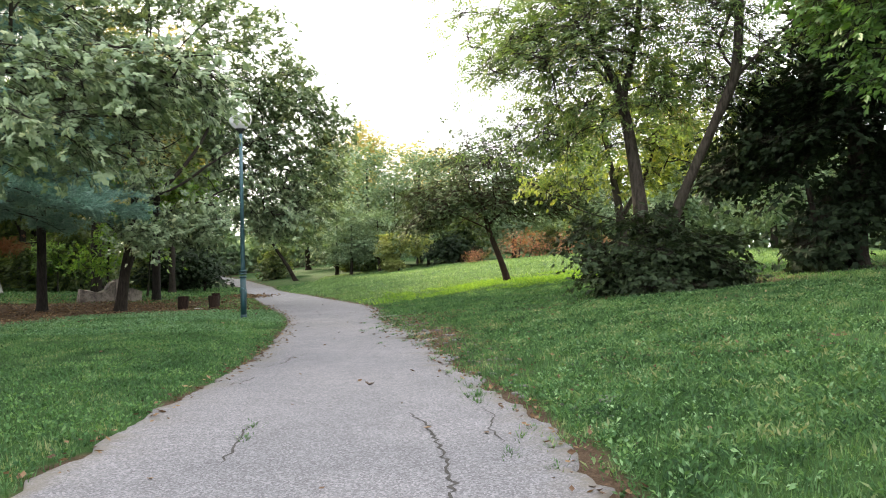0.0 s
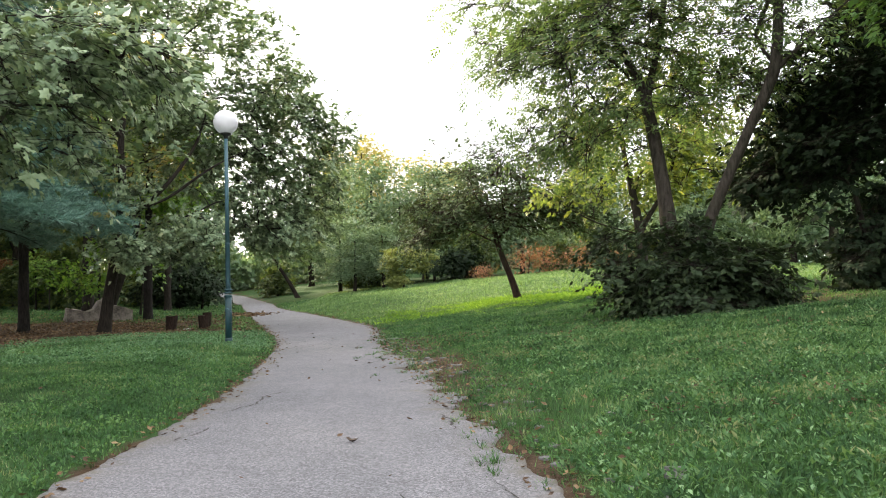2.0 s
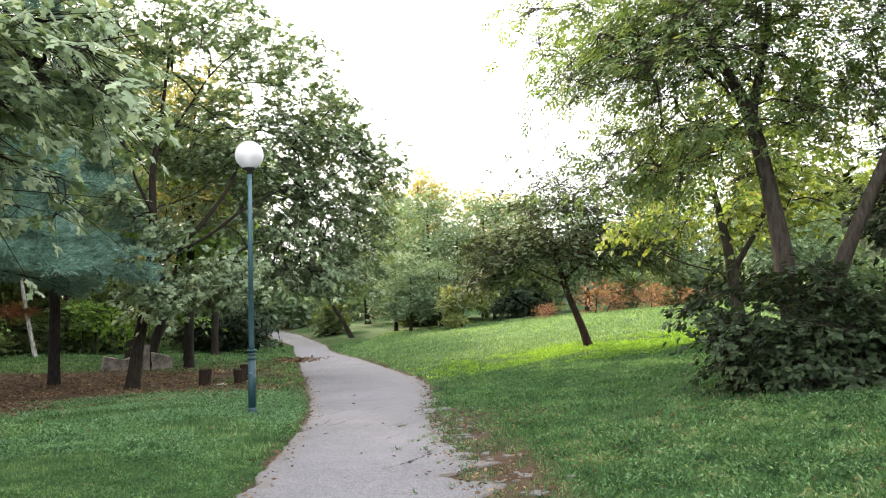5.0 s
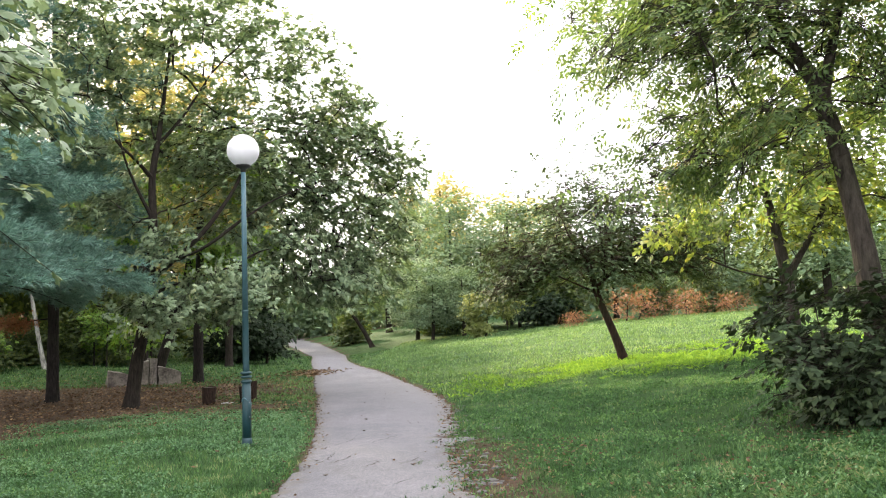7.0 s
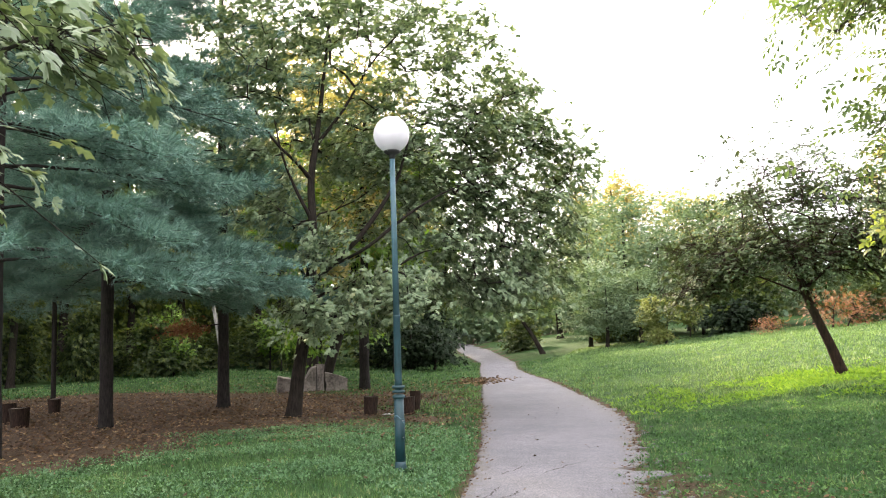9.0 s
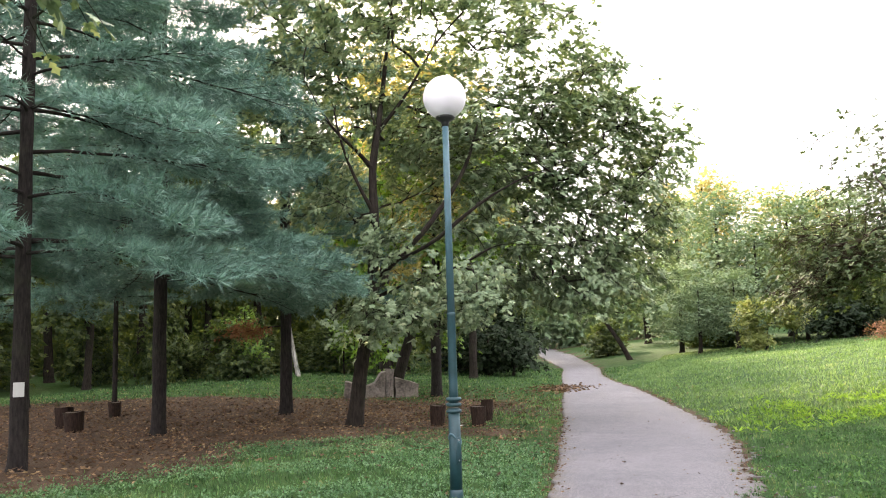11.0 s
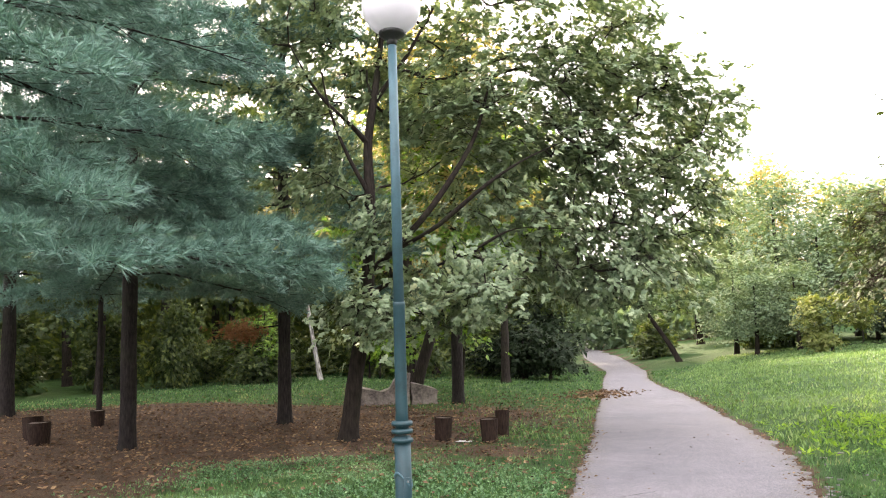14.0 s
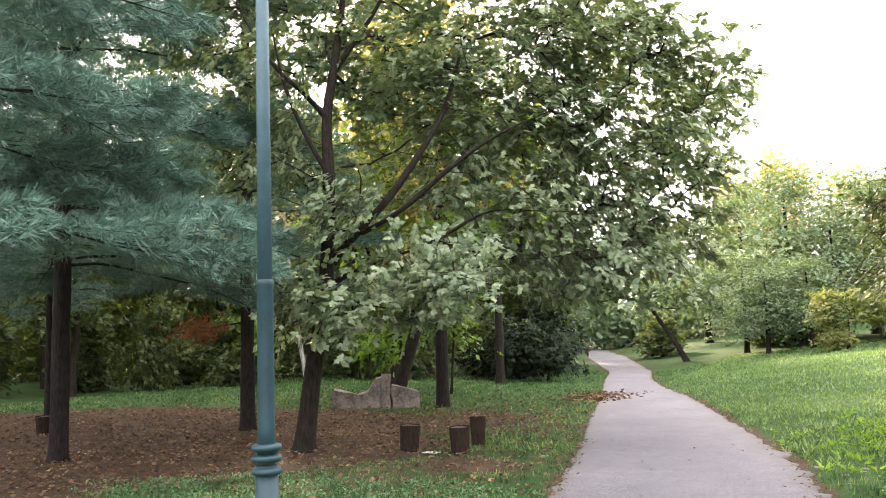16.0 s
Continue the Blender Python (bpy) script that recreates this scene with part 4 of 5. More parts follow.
stump(-7.95, 23.6, 0.15, 0.44, 0.03, 1)
stump(-6.98, 23.5, 0.145, 0.42, -0.03, 2)
stump(-7.2, 24.5, 0.12, 0.5, 0.06, 3, "taller weathered log stump")
stump(-16.3, 21.4, 0.19, 0.5, 0.05, 4, "old grey stump on the bare soil")
stump(-15.5, 21.0, 0.2, 0.47, 0.02, 5, "old grey stump on the bare soil")
stump(-16.95, 23.4, 0.15, 0.4, 0.04, 6, "small stump beside a thin pine")


def block(name, label, x, y, outline, thick, turn):
    """A broken slab of concrete from its front outline."""
    bm = bmesh.new()
    n = []
    for k in (0, 1):
        n.append([bm.verts.new((px, (k - 0.5) * thick + 0.03 * noise.noise((px * 3, pz * 3, k)), pz)) for px, pz in outline])
    bm.faces.new(n[0])
    bm.faces.new(n[1][::-1])
    for i in range(len(outline)):
        j = (i + 1) % len(outline)
        bm.faces.new((n[0][j], n[0][i], n[1][i], n[1][j]))
    bmesh.ops.recalc_face_normals(bm, faces=bm.faces)
    bmesh.ops.triangulate(bm, faces=[f for f in bm.faces if len(f.verts) > 4])
    bmesh.ops.subdivide_edges(bm, edges=bm.edges[:], cuts=2, use_grid_fill=True)
    for v in bm.verts:
        v.co += Vector((noise.noise(v.co * 3), noise.noise(v.co * 3 + Vector((5, 0, 0))), noise.noise(v.co * 3 + Vector((0, 7, 0))))) * 0.055
    ob = part(name, bm, CONCRETE, smooth=False)
    tagged(ob, label, "concrete block", "broken concrete blocks")
    ob.location = on_ground(x, y, 0.05)
    ob.rotation_euler = (0, 0, radians(turn))
    return ob


block("concrete_block", "low stained concrete block with a scooped top", -13.2, 29.4, [(-0.6, 0), (0.62, 0), (0.64, 0.84), (0.5, 0.8), (0.3, 0.5), (0.05, 0.42), (-0.25, 0.5), (-0.58, 0.55)], 0.6, 34)
block("concrete_block", "upright pale concrete slab with worn edges", -12.58, 29.8, [(-0.11, 0), (0.12, 0), (0.14, 0.86), (-0.09, 0.9)], 0.65, 34)
block("concrete_block", "pale broken concrete lump with a sloping top", -12.17, 30.05, [(-0.32, 0), (0.42, 0), (0.4, 0.42), (0.1, 0.55), (-0.3, 0.64)], 0.55, 34)

# ---- right side: walnut, bushes, leaning tree ----
tree("walnut_tree", "two-stemmed walnut with thinning yellow-green leaves", "tree", on_ground(4.1, 15.6, 0.08),
     [[(0, 0, 0, 0.17), (-0.1, 0.0, 1.8, 0.14), (-0.25, 0.3, 3.4, 0.12), (-0.35, 0.6, 4.3, 0.1), (-1.0, 0.7, 5.6, 0.06), (-1.3, 0.6, 7.5, 0.025)],
      [(0.12, -0.2, 0, 0.13), (0.45, -0.5, 1.6, 0.11), (1.0, -0.85, 3.0, 0.1), (1.45, -1.2, 4.1, 0.1), (1.5, -1.3, 5.6, 0.07), (1.7, -1.4, 8.0, 0.02)],
      [(-0.3, 0.5, 4.0, 0.07), (0.1, 0.6, 5.5, 0.06), (0.2, 0.6, 8.0, 0.02)],
      [(1.45, -1.2, 4.1, 0.05), (2.4, -1.3, 5.0, 0.035), (3.4, -1.2, 5.8, 0.012)]],
     [(-1.8, 0.5, 5.2, 2.1, 1.9, 1.5, 115), (-0.5, 0.6, 7.2, 2.9, 2.5, 1.9, 120), (2.2, -0.8, 6.6, 2.5, 2.2, 1.8, 90), (-1.6, 0.8, 3.4, 1.4, 1.3, 0.8, 40), (0.9, 0.3, 4.2, 1.3, 1.2, 1.0, 34), (1.8, -0.9, 4.9, 1.7, 1.4, 1.0, 18), (0.6, 0, 5.5, 1.4, 1.4, 1.0, 14)],
     WALNUT, WALNUT_LEAF, 0.172, 24, 0.34, WALNUT_BARK, 31, attach=2.4, up=0.55, sag=0.06)
tree("walnut_tree", "smaller forked tree on the slope", "tree", on_ground(5.2, 22.3, 0.08),
     [[(0, 0, 0, 0.16), (0, 0.1, 1.2, 0.14), (-0.1, 0.1, 2.2, 0.12), (-0.5, 0.2, 4.5, 0.04)], [(-0.05, 0.1, 1.8, 0.09), (0.7, 0.2, 2.9, 0.06), (1.2, 0.3, 4.4, 0.02)],
      [(-0.05, 0.1, 1.7, 0.06), (-1.2, 0.1, 2.0, 0.05), (-2.2, 0.1, 2.6, 0.02)]],
     [(-0.4, 0.2, 4.6, 2.4, 2.0, 1.5, 70), (1.2, 0.2, 4.2, 1.6, 1.6, 1.3, 45), (-1.9, 0.1, 2.9, 1.1, 1.0, 0.6, 22), (2.5, 0.3, 3.7, 1.7, 1.5, 1.3, 48), (0.4, 0.3, 3.2, 1.7, 1.4, 0.8, 36), (1.0, 0.3, 5.8, 2.2, 1.8, 1.2, 46)],
     OVAL, SLOPE_LEAF, 0.13, 62, 0.32, WALNUT_BARK, 32, attach=1.4)
tree("leaning_tree", "small dark fine-leaved tree leaning on the slope", "tree", on_ground(2.25, 26.8, 0.08),
     [[(0, 0, 0, 0.13), (-0.2, 0, 0.7, 0.115), (-0.6, 0, 1.7, 0.1), (-0.8, 0, 2.5, 0.08), (-1.0, 0, 3.6, 0.03)],
      [(-0.6, 0, 1.9, 0.06), (-1.6, 0.1, 2.4, 0.045), (-2.5, 0.1, 2.8, 0.015)], [(-0.65, 0, 2.1, 0.06), (0.4, 0.1, 3.0, 0.04), (1.2, 0.1, 3.4, 0.015)]],
     [(-1.4, 0, 2.9, 2.9, 1.9, 0.95, 125), (1.0, 0, 3.1, 2.3, 1.7, 1.05, 90), (-0.6, 0, 4.2, 2.4, 1.5, 0.85, 85), (-1.2, 0, 5.2, 2.0, 1.3, 0.7, 20), (-2.9, 0.2, 2.2, 1.2, 1.0, 0.5, 45), (-2.4, 0.1, 3.2, 1.5, 1.3, 0.6, 45), (1.7, 0.1, 2.8, 1.4, 1.3, 0.8, 45)],
     OVAL, THORN_LEAF, 0.085, 100, 0.32, RED_BARK, 33, attach=1.8, droop=0.1, sag=0.12, flat=0.32)
tree("broad_bush", "dense dark green broad-leaved bush at the walnut's foot", "bush", on_ground(3.75, 14.6, 0.05),
     [[(0.2, 0.1, 0, 0.03), (0.1, 0, 1.2, 0.015)], [(-0.5, -0.1, 0, 0.03), (-0.8, -0.2, 1.1, 0.012)], [(0.7, -0.3, 0, 0.03), (1.0, -0.5, 1.3, 0.012)]],
     [(0.4, -0.1, 0.72, 0.95, 0.8, 0.7, 80), (-0.65, 0.0, 0.6, 0.75, 0.7, 0.5, 36), (1.15, -0.5, 0.7, 0.7, 0.7, 0.62, 45), (0.4, -0.3, 0.25, 1.2, 0.8, 0.25, 30), (-1.0, 0.1, 1.1, 0.5, 0.5, 0.5, 8), (0.2, 0.1, 1.4, 0.7, 0.5, 0.35, 10)],
     OVAL, BUSH_LEAF, 0.105, 125, 0.22, OAK_BARK, 34, attach=0.15)
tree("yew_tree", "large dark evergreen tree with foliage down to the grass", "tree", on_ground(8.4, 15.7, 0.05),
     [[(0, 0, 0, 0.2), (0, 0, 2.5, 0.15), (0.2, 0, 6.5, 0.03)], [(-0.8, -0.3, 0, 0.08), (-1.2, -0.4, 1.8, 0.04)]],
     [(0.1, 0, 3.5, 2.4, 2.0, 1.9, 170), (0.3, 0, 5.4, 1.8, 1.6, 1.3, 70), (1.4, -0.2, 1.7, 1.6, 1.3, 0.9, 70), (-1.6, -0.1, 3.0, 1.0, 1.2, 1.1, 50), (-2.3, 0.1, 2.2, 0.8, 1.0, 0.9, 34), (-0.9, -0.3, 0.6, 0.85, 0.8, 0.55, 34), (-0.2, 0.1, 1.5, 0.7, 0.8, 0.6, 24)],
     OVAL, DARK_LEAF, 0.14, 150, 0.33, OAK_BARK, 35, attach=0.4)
# the crown's last mass lies mostly out of view, added to shade the meadow
tree("hornbeam_tree", "fresh green tree reaching over the grass", "tree", on_ground(9.6, 10.4, 0.05),
     [[(0, 0, 0, 0.2), (0, 0, 3, 0.16), (0, 0.1, 8, 0.04)], [(0, 0, 2.9, 0.08), (-1.8, 0.2, 3.7, 0.05), (-3.8, 0.4, 4.3, 0.015)]],
     [(-3.3, 0.4, 3.9, 1.6, 1.6, 0.9, 60), (-1.5, 0.3, 5.2, 2.6, 2.4, 1.5, 80), (0.3, 0, 6.5, 2.8, 2.6, 2.0, 80), (-3.0, 0.3, 2.9, 1.0, 1.1, 0.45, 20), (0.8, 0.6, 4.0, 2.6, 2.6, 1.6, 80)],
     OVAL, HORNBEAM_LEAF, 0.12, 85, 0.28, OAK_BARK, 36, attach=2.2)

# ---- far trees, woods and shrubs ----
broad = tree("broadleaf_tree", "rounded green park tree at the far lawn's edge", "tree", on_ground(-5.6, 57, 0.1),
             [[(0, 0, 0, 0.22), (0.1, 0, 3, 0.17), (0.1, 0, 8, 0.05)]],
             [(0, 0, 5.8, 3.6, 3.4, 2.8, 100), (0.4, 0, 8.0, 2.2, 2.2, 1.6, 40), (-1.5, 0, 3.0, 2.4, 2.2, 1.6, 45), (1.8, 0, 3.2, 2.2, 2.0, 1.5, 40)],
             OVAL, HAZY_LEAF, 0.17, 100, 0.55, OAK_BARK, 41, group="far park trees", attach=1.5, sides=4)
wood = tree("woodland_tree", "tall dim woodland tree with dark trunk", "tree", on_ground(-24, 44, 0.1),
            [[(0, 0, 0, 0.2), (0.2, 0, 4, 0.15), (0.1, 0.2, 11, 0.04)], [(0.15, 0, 3, 0.09), (-1.0, 0, 6, 0.05), (-1.4, 0, 9, 0.02)]],
            [(0, 0, 8.2, 3.2, 3.0, 3.2, 100), (-0.6, 0, 4.6, 2.6, 2.4, 1.6, 50), (0.8, 0, 11, 2.0, 2.0, 1.6, 35)],
            OVAL, WOOD_LEAF, 0.24, 65, 0.52, OAK_BARK, 42, group="woodland trees", attach=2.5, sides=4)
# yellow leaves stand in for low sun glowing through these crowns
gold = tree("sunlit_yellow_tree", "tall yellow tree, its sunlit glow put into the leaf colour", "tree", on_ground(-8.6, 78, 0.1),
            [[(0, 0, 0, 0.25), (0.1, 0, 5, 0.18), (0.1, 0, 13, 0.04)]],
            [(0, 0, 9, 3.4, 3.2, 3.6, 100), (0.8, 0, 13, 2.0, 2.0, 1.8, 40), (-1.6, 0, 7, 2.2, 2.2, 2.0, 40)],
            OVAL, YELLOW_LEAF, 0.24, 65, 0.52, OAK_BARK, 43, group="yellowing trees", attach=3, sides=4)
shrub = tree("shrub", "dense dark green woodland shrub", "shrub", on_ground(-24, 36, 0.05),
             [[(0, 0, 0, 0.05), (0.1, 0, 1.4, 0.02)], [(0.5, 0.2, 0, 0.04), (0.8, 0.2, 1.2, 0.015)]],
             [(0, 0, 1.3, 1.6, 1.4, 1.2, 60), (0.7, 0, 0.7, 1.5, 1.2, 0.6, 40), (-0.5, 0, 2.1, 1.0, 0.9, 0.7, 22)],
             OVAL, WOOD_LEAF, 0.17, 70, 0.32, OAK_BARK, 44, group="woodland shrubs", attach=0.2, sides=4)
red = tree("red_shrub", "orange-red autumn shrub on the hill's crest", "shrub", on_ground(4.2, 43, 0.05),
           [[(0, 0, 0, 0.04), (0.1, 0, 1.0, 0.015)], [(0.5, 0, 0, 0.03), (0.9, 0, 0.9, 0.012)]],
           [(0, 0, 1.0, 1.5, 1.1, 0.75, 60), (0.9, 0, 0.8, 1.2, 1.0, 0.6, 35)],
           FRONDS, RED_LEAF, 0.13, 9, 0.36, RED_BARK, 45, group="red shrubs", attach=0.2, sides=4)
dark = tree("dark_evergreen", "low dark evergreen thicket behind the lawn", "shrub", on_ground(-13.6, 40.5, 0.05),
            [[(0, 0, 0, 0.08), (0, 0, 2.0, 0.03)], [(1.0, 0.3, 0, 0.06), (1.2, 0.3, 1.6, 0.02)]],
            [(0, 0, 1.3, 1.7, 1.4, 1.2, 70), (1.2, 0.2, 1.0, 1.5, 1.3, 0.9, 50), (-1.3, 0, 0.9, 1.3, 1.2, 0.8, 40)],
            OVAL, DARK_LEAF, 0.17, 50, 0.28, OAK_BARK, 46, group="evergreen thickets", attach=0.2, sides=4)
topiary = tree("rounded_bush", "rounded yellow-green clipped bush with a spreading limb", "bush", on_ground(-2.7, 47, 0.05),
               [[(0, 0, 0, 0.06), (0.1, 0, 1.2, 0.03)], [(0.5, 0, 0.3, 0.04), (1.5, 0, 0.5, 0.03), (2.0, 0, 0.2, 0.02)]],
               [(-0.6, 0, 1.6, 0.85, 0.9, 1.1, 60), (0.9, 0, 1.8, 1.2, 1.0, 1.0, 70), (-0.4, 0, 0.6, 0.8, 0.7, 0.6, 60)],
               OVAL, TOPIARY_LEAF, 0.1, 90, 0.17, OAK_BARK, 47, attach=0.3, sides=4)
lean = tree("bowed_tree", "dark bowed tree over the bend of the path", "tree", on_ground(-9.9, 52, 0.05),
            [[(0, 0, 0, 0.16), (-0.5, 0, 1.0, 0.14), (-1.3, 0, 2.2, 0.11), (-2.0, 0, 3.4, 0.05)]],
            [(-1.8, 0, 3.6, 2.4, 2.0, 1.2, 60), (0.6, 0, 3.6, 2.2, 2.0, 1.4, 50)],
            OVAL, HAZY_LEAF, 0.22, 42, 0.35, OAK_BARK, 48, attach=1.5, sides=4)

# the last copy, at (-25.5, 72), is added to shade the far path
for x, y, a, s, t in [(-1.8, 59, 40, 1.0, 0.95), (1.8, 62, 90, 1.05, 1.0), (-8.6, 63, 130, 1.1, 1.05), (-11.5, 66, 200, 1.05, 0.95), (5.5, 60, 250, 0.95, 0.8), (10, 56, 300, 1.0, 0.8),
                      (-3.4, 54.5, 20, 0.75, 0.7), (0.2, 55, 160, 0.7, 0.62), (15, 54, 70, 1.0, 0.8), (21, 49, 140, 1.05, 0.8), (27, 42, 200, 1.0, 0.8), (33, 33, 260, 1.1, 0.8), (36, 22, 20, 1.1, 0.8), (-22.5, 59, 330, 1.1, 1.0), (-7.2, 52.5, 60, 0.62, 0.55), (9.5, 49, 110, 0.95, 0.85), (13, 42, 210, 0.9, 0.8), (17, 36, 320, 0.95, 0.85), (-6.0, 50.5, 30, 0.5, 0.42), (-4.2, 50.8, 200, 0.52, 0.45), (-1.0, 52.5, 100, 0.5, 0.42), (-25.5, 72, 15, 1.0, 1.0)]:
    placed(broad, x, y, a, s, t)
# the last two copies are added to shade the bend and far path
for x, y, a, s, t in [(-18, 46, 50, 1, 1), (-29, 40, 100, 1.05, 1.1), (-33, 34, 190, 1.1, 1), (-35, 27, 250, 1, 1.1), (-36, 19, 310, 1.1, 1), (-20, 53, 20, 1.1, 1.1), (-27, 51, 80, 1.1, 1.15), (-34, 44, 140, 1.2, 1.2),
                      (-41, 33, 220, 1.2, 1.2), (-42, 22, 280, 1.2, 1.2), (-36, 10, 330, 1.1, 1), (-27, 31, 70, 0.8, 0.75), (-30, 24, 170, 0.8, 0.8), (-17.5, 51, 15, 0.85, 0.85), (-22, 60, 65, 1.1, 1.2), (-32, 4, 0, 1, 1), (-27.5, 42.5, 230, 1.2, 1.2), (-31.5, 38, 10, 1.2, 1.35), (-15.4, 48.5, 120, 0.8, 0.85), (-23.8, 66.5, 200, 0.9, 1.0)]:
    placed(wood, x, y, a, s, t)
for x, y, a, s, t in [(-2.6, 81, 90, 1.15, 0.86), (-10.5, 76, 200, 0.95, 0.9), (-13.5, 38.5, 40, 0.7, 0.72), (-18.5, 42, 140, 0.75, 0.75), (12, 66, 250, 0.9, 0.85), (18, 60, 20, 0.85, 0.8), (-7.0, 80, 310, 1.1, 0.88), (0.9, 80, 150, 1.0, 0.78), (-24.5, 47, 60, 0.9, 0.95), (-15.8, 35.3, 100, 0.95, 1.0)]:
    placed(gold, x, y, a, s, t)
for i, (x, y) in enumerate([(-18.5, 39.5), (-21.2, 40.8), (-27, 36.5), (-29, 33), (-31, 29.5), (-28.5, 27), (-30, 22), (-32, 18), (-25.5, 39.5), (-30.5, 25), (-16.2, 43.5), (-26, 33.8), (-33, 14), (-24.5, 41.5), (8.5, 46), (11.5, 44), (13.5, 47), (-6.8, 55.5), (-4.4, 53.5), (1.4, 52), (6.8, 50.5), (-12.6, 58)]):
    placed(shrub, x, y, 47 * i, 1.0 + 0.25 * math.sin(i * 2.1), 1.0 + 0.3 * math.cos(i * 1.7))
for x, y, a, s in [(6.9, 42.8, 60, 0.8), (9.0, 41.8, 150, 0.6), (2.0, 44.5, 220, 0.5)]:
    placed(red, x, y, a, s)
# the second copy is added to keep sun off the path's bend
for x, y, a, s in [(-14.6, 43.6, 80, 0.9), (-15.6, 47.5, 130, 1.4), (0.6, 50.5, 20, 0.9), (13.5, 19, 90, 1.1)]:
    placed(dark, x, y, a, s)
for x, y, a, s in [(-23.4, 36.4, 160, 0.85), (-20.2, 39.2, 310, 0.8)]:
    placed(young, x, y, a, s)
tree("birch_tree", "leaning white birch at the woods' edge", "tree", on_ground(-21.25, 37.2, 0.05),
     [[(0, 0, 0, 0.1), (-0.4, 0, 1.8, 0.085), (-0.7, 0, 3.5, 0.07), (-1.1, 0, 7, 0.03)]],
     [(-1.5, 0, 7.0, 1.8, 1.8, 2.0, 60)], OVAL, YELLOW_LEAF, 0.14, 36, 0.3, BIRCH_BARK, 51, attach=3.6)

def belt(name, label, n, a0, a1, near, deep, tall, mat, size, seed):
    """A far belt of trees, leaf mass by leaf mass, with an uneven skyline."""
    rng = np.random.default_rng(seed)
    a = rng.uniform(a0, a1, n)
    r = near + deep * rng.random(n) ** 1.5
    x, y = -5 + r * np.sin(a), 25 + r * np.cos(a)
    top = tall * (0.72 + 0.28 * np.sin(a * 23 + np.sin(a * 9) * 2) * np.cos(a * 41 + r * 0.1) + 0.12 * np.sin(a * 97))
    z = height(x, y) + top * rng.random(n) ** 0.8
    pl = np.stack([x, y, z], 1) + rng.normal(size=(n, 3)) * 0.3
    w = rng.normal(size=(n, 3))
    v, f = scatter(OVAL, pl, w, rng.normal(size=(n, 3)) + np.array([0, 0, 0.6]), size * rng.uniform(0.6, 1.4, n))
    tagged(new(name, mesh_from(name, v, f, mat)), label, "woodland", kind="stuff")


belt("far_woods", "dim green woodland closing the park", 60000, radians(-120), radians(-32), 36, 16, 12, WOOD_LEAF, 0.55, 91)
belt("far_woods", "dark undergrowth deep in the woodland", 22000, radians(-120), radians(-30), 50, 8, 6, WOOD_LEAF, 0.75, 95)
belt("far_woods", "green tree belt beyond the lawn", 45000, radians(-34), radians(35), 52, 16, 6.5, HAZY_LEAF, 0.6, 92)
belt("far_woods", "sunny green tree belt beyond the lawn", 46000, radians(33), radians(110), 42, 16, 8, HAZY_LEAF, 0.6, 93)
belt("far_woods", "green woodland behind the walk", 12000, radians(108), radians(242), 62, 16, 7, WOOD_LEAF, 1.1, 94)

# ---- grass, weeds and fallen leaves ----
def strew(n, x0, x1, y0, y1, keep, rng):
    x, y = rng.uniform(x0, x1, n), rng.uniform(y0, y1, n)
    ok = keep(x, y, rng.random(n))
    return x[ok], y[ok]


def off_path(x, y, margin=0.02):
    le, ri = path_edges(y)
    return (x < le - margin) | (x > ri + margin)


def sward(name, label, n, box, tall, width, seed, margin=0.02, blade=GRASS):
    rng = np.random.default_rng(seed)
    x, y = strew(n, *box, lambda x, y, u: off_path(x, y, margin) & (u > soil_at(x, y) * 1.15 + 0.35 * (wave(x, y, 4.3, 1.0) > 0.25)), rng)
    m = len(x)
    z = height(x, y) - 0.006
    a = rng.uniform(0, 6.283, m)
    h = tall * (0.5 + 0.8 * rng.random(m)) * (1 + 0.35 * wave(x, y, 1.7, 1.0))
    bend = rng.uniform(0.15, 0.9, m) * h
    w = width * rng.uniform(0.7, 1.3, m)
    base = np.stack([x, y, z], 1)
    side = np.stack([-np.sin(a) * w, np.cos(a) * w, np.zeros(m)], 1)
    tip = base + np.stack([np.cos(a) * bend, np.sin(a) * bend, h], 1)
    v = np.stack([base - side, base + side, tip], 1).reshape(-1, 3)
    tagged(new(name, mesh_from(name, v, np.arange(3 * m).reshape(-1, 3), blade)), label, "grass", kind="stuff")


sward("grass", "short green lawn grass", 170000, (-9.5, -1.9, 2.5, 14), 0.042, 0.0045, 61)
sward("grass", "green meadow grass", 230000, (-0.6, 9.5, 2.5, 14), 0.058, 0.0042, 62)
sward("grass", "short green lawn grass", 200000, (-17, 13, 12, 26), 0.055, 0.008, 63)
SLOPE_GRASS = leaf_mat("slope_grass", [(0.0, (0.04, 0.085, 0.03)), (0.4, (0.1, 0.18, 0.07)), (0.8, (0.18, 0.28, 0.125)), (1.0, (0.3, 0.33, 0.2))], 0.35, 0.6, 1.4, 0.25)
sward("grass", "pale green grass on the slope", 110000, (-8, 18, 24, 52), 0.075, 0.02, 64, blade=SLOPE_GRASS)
sward("grass", "short lawn grass before the woods", 40000, (-26, -8, 24, 48), 0.07, 0.02, 65)


LANCE = (np.array([(0, 0, 0), (.4, .17, .02), (1, 0, -.2), (.4, -.17, .02)], float), np.array([(0, 1, 2), (0, 2, 3)]))


BROAD = (np.array([(0, 0, 0), (.6, .25, .05), (1, 0, -.14), (.6, -.25, .05), (.55, 0, -.02)], float), np.array([(0, 1, 4), (1, 2, 4), (0, 4, 3), (4, 2, 3)]))


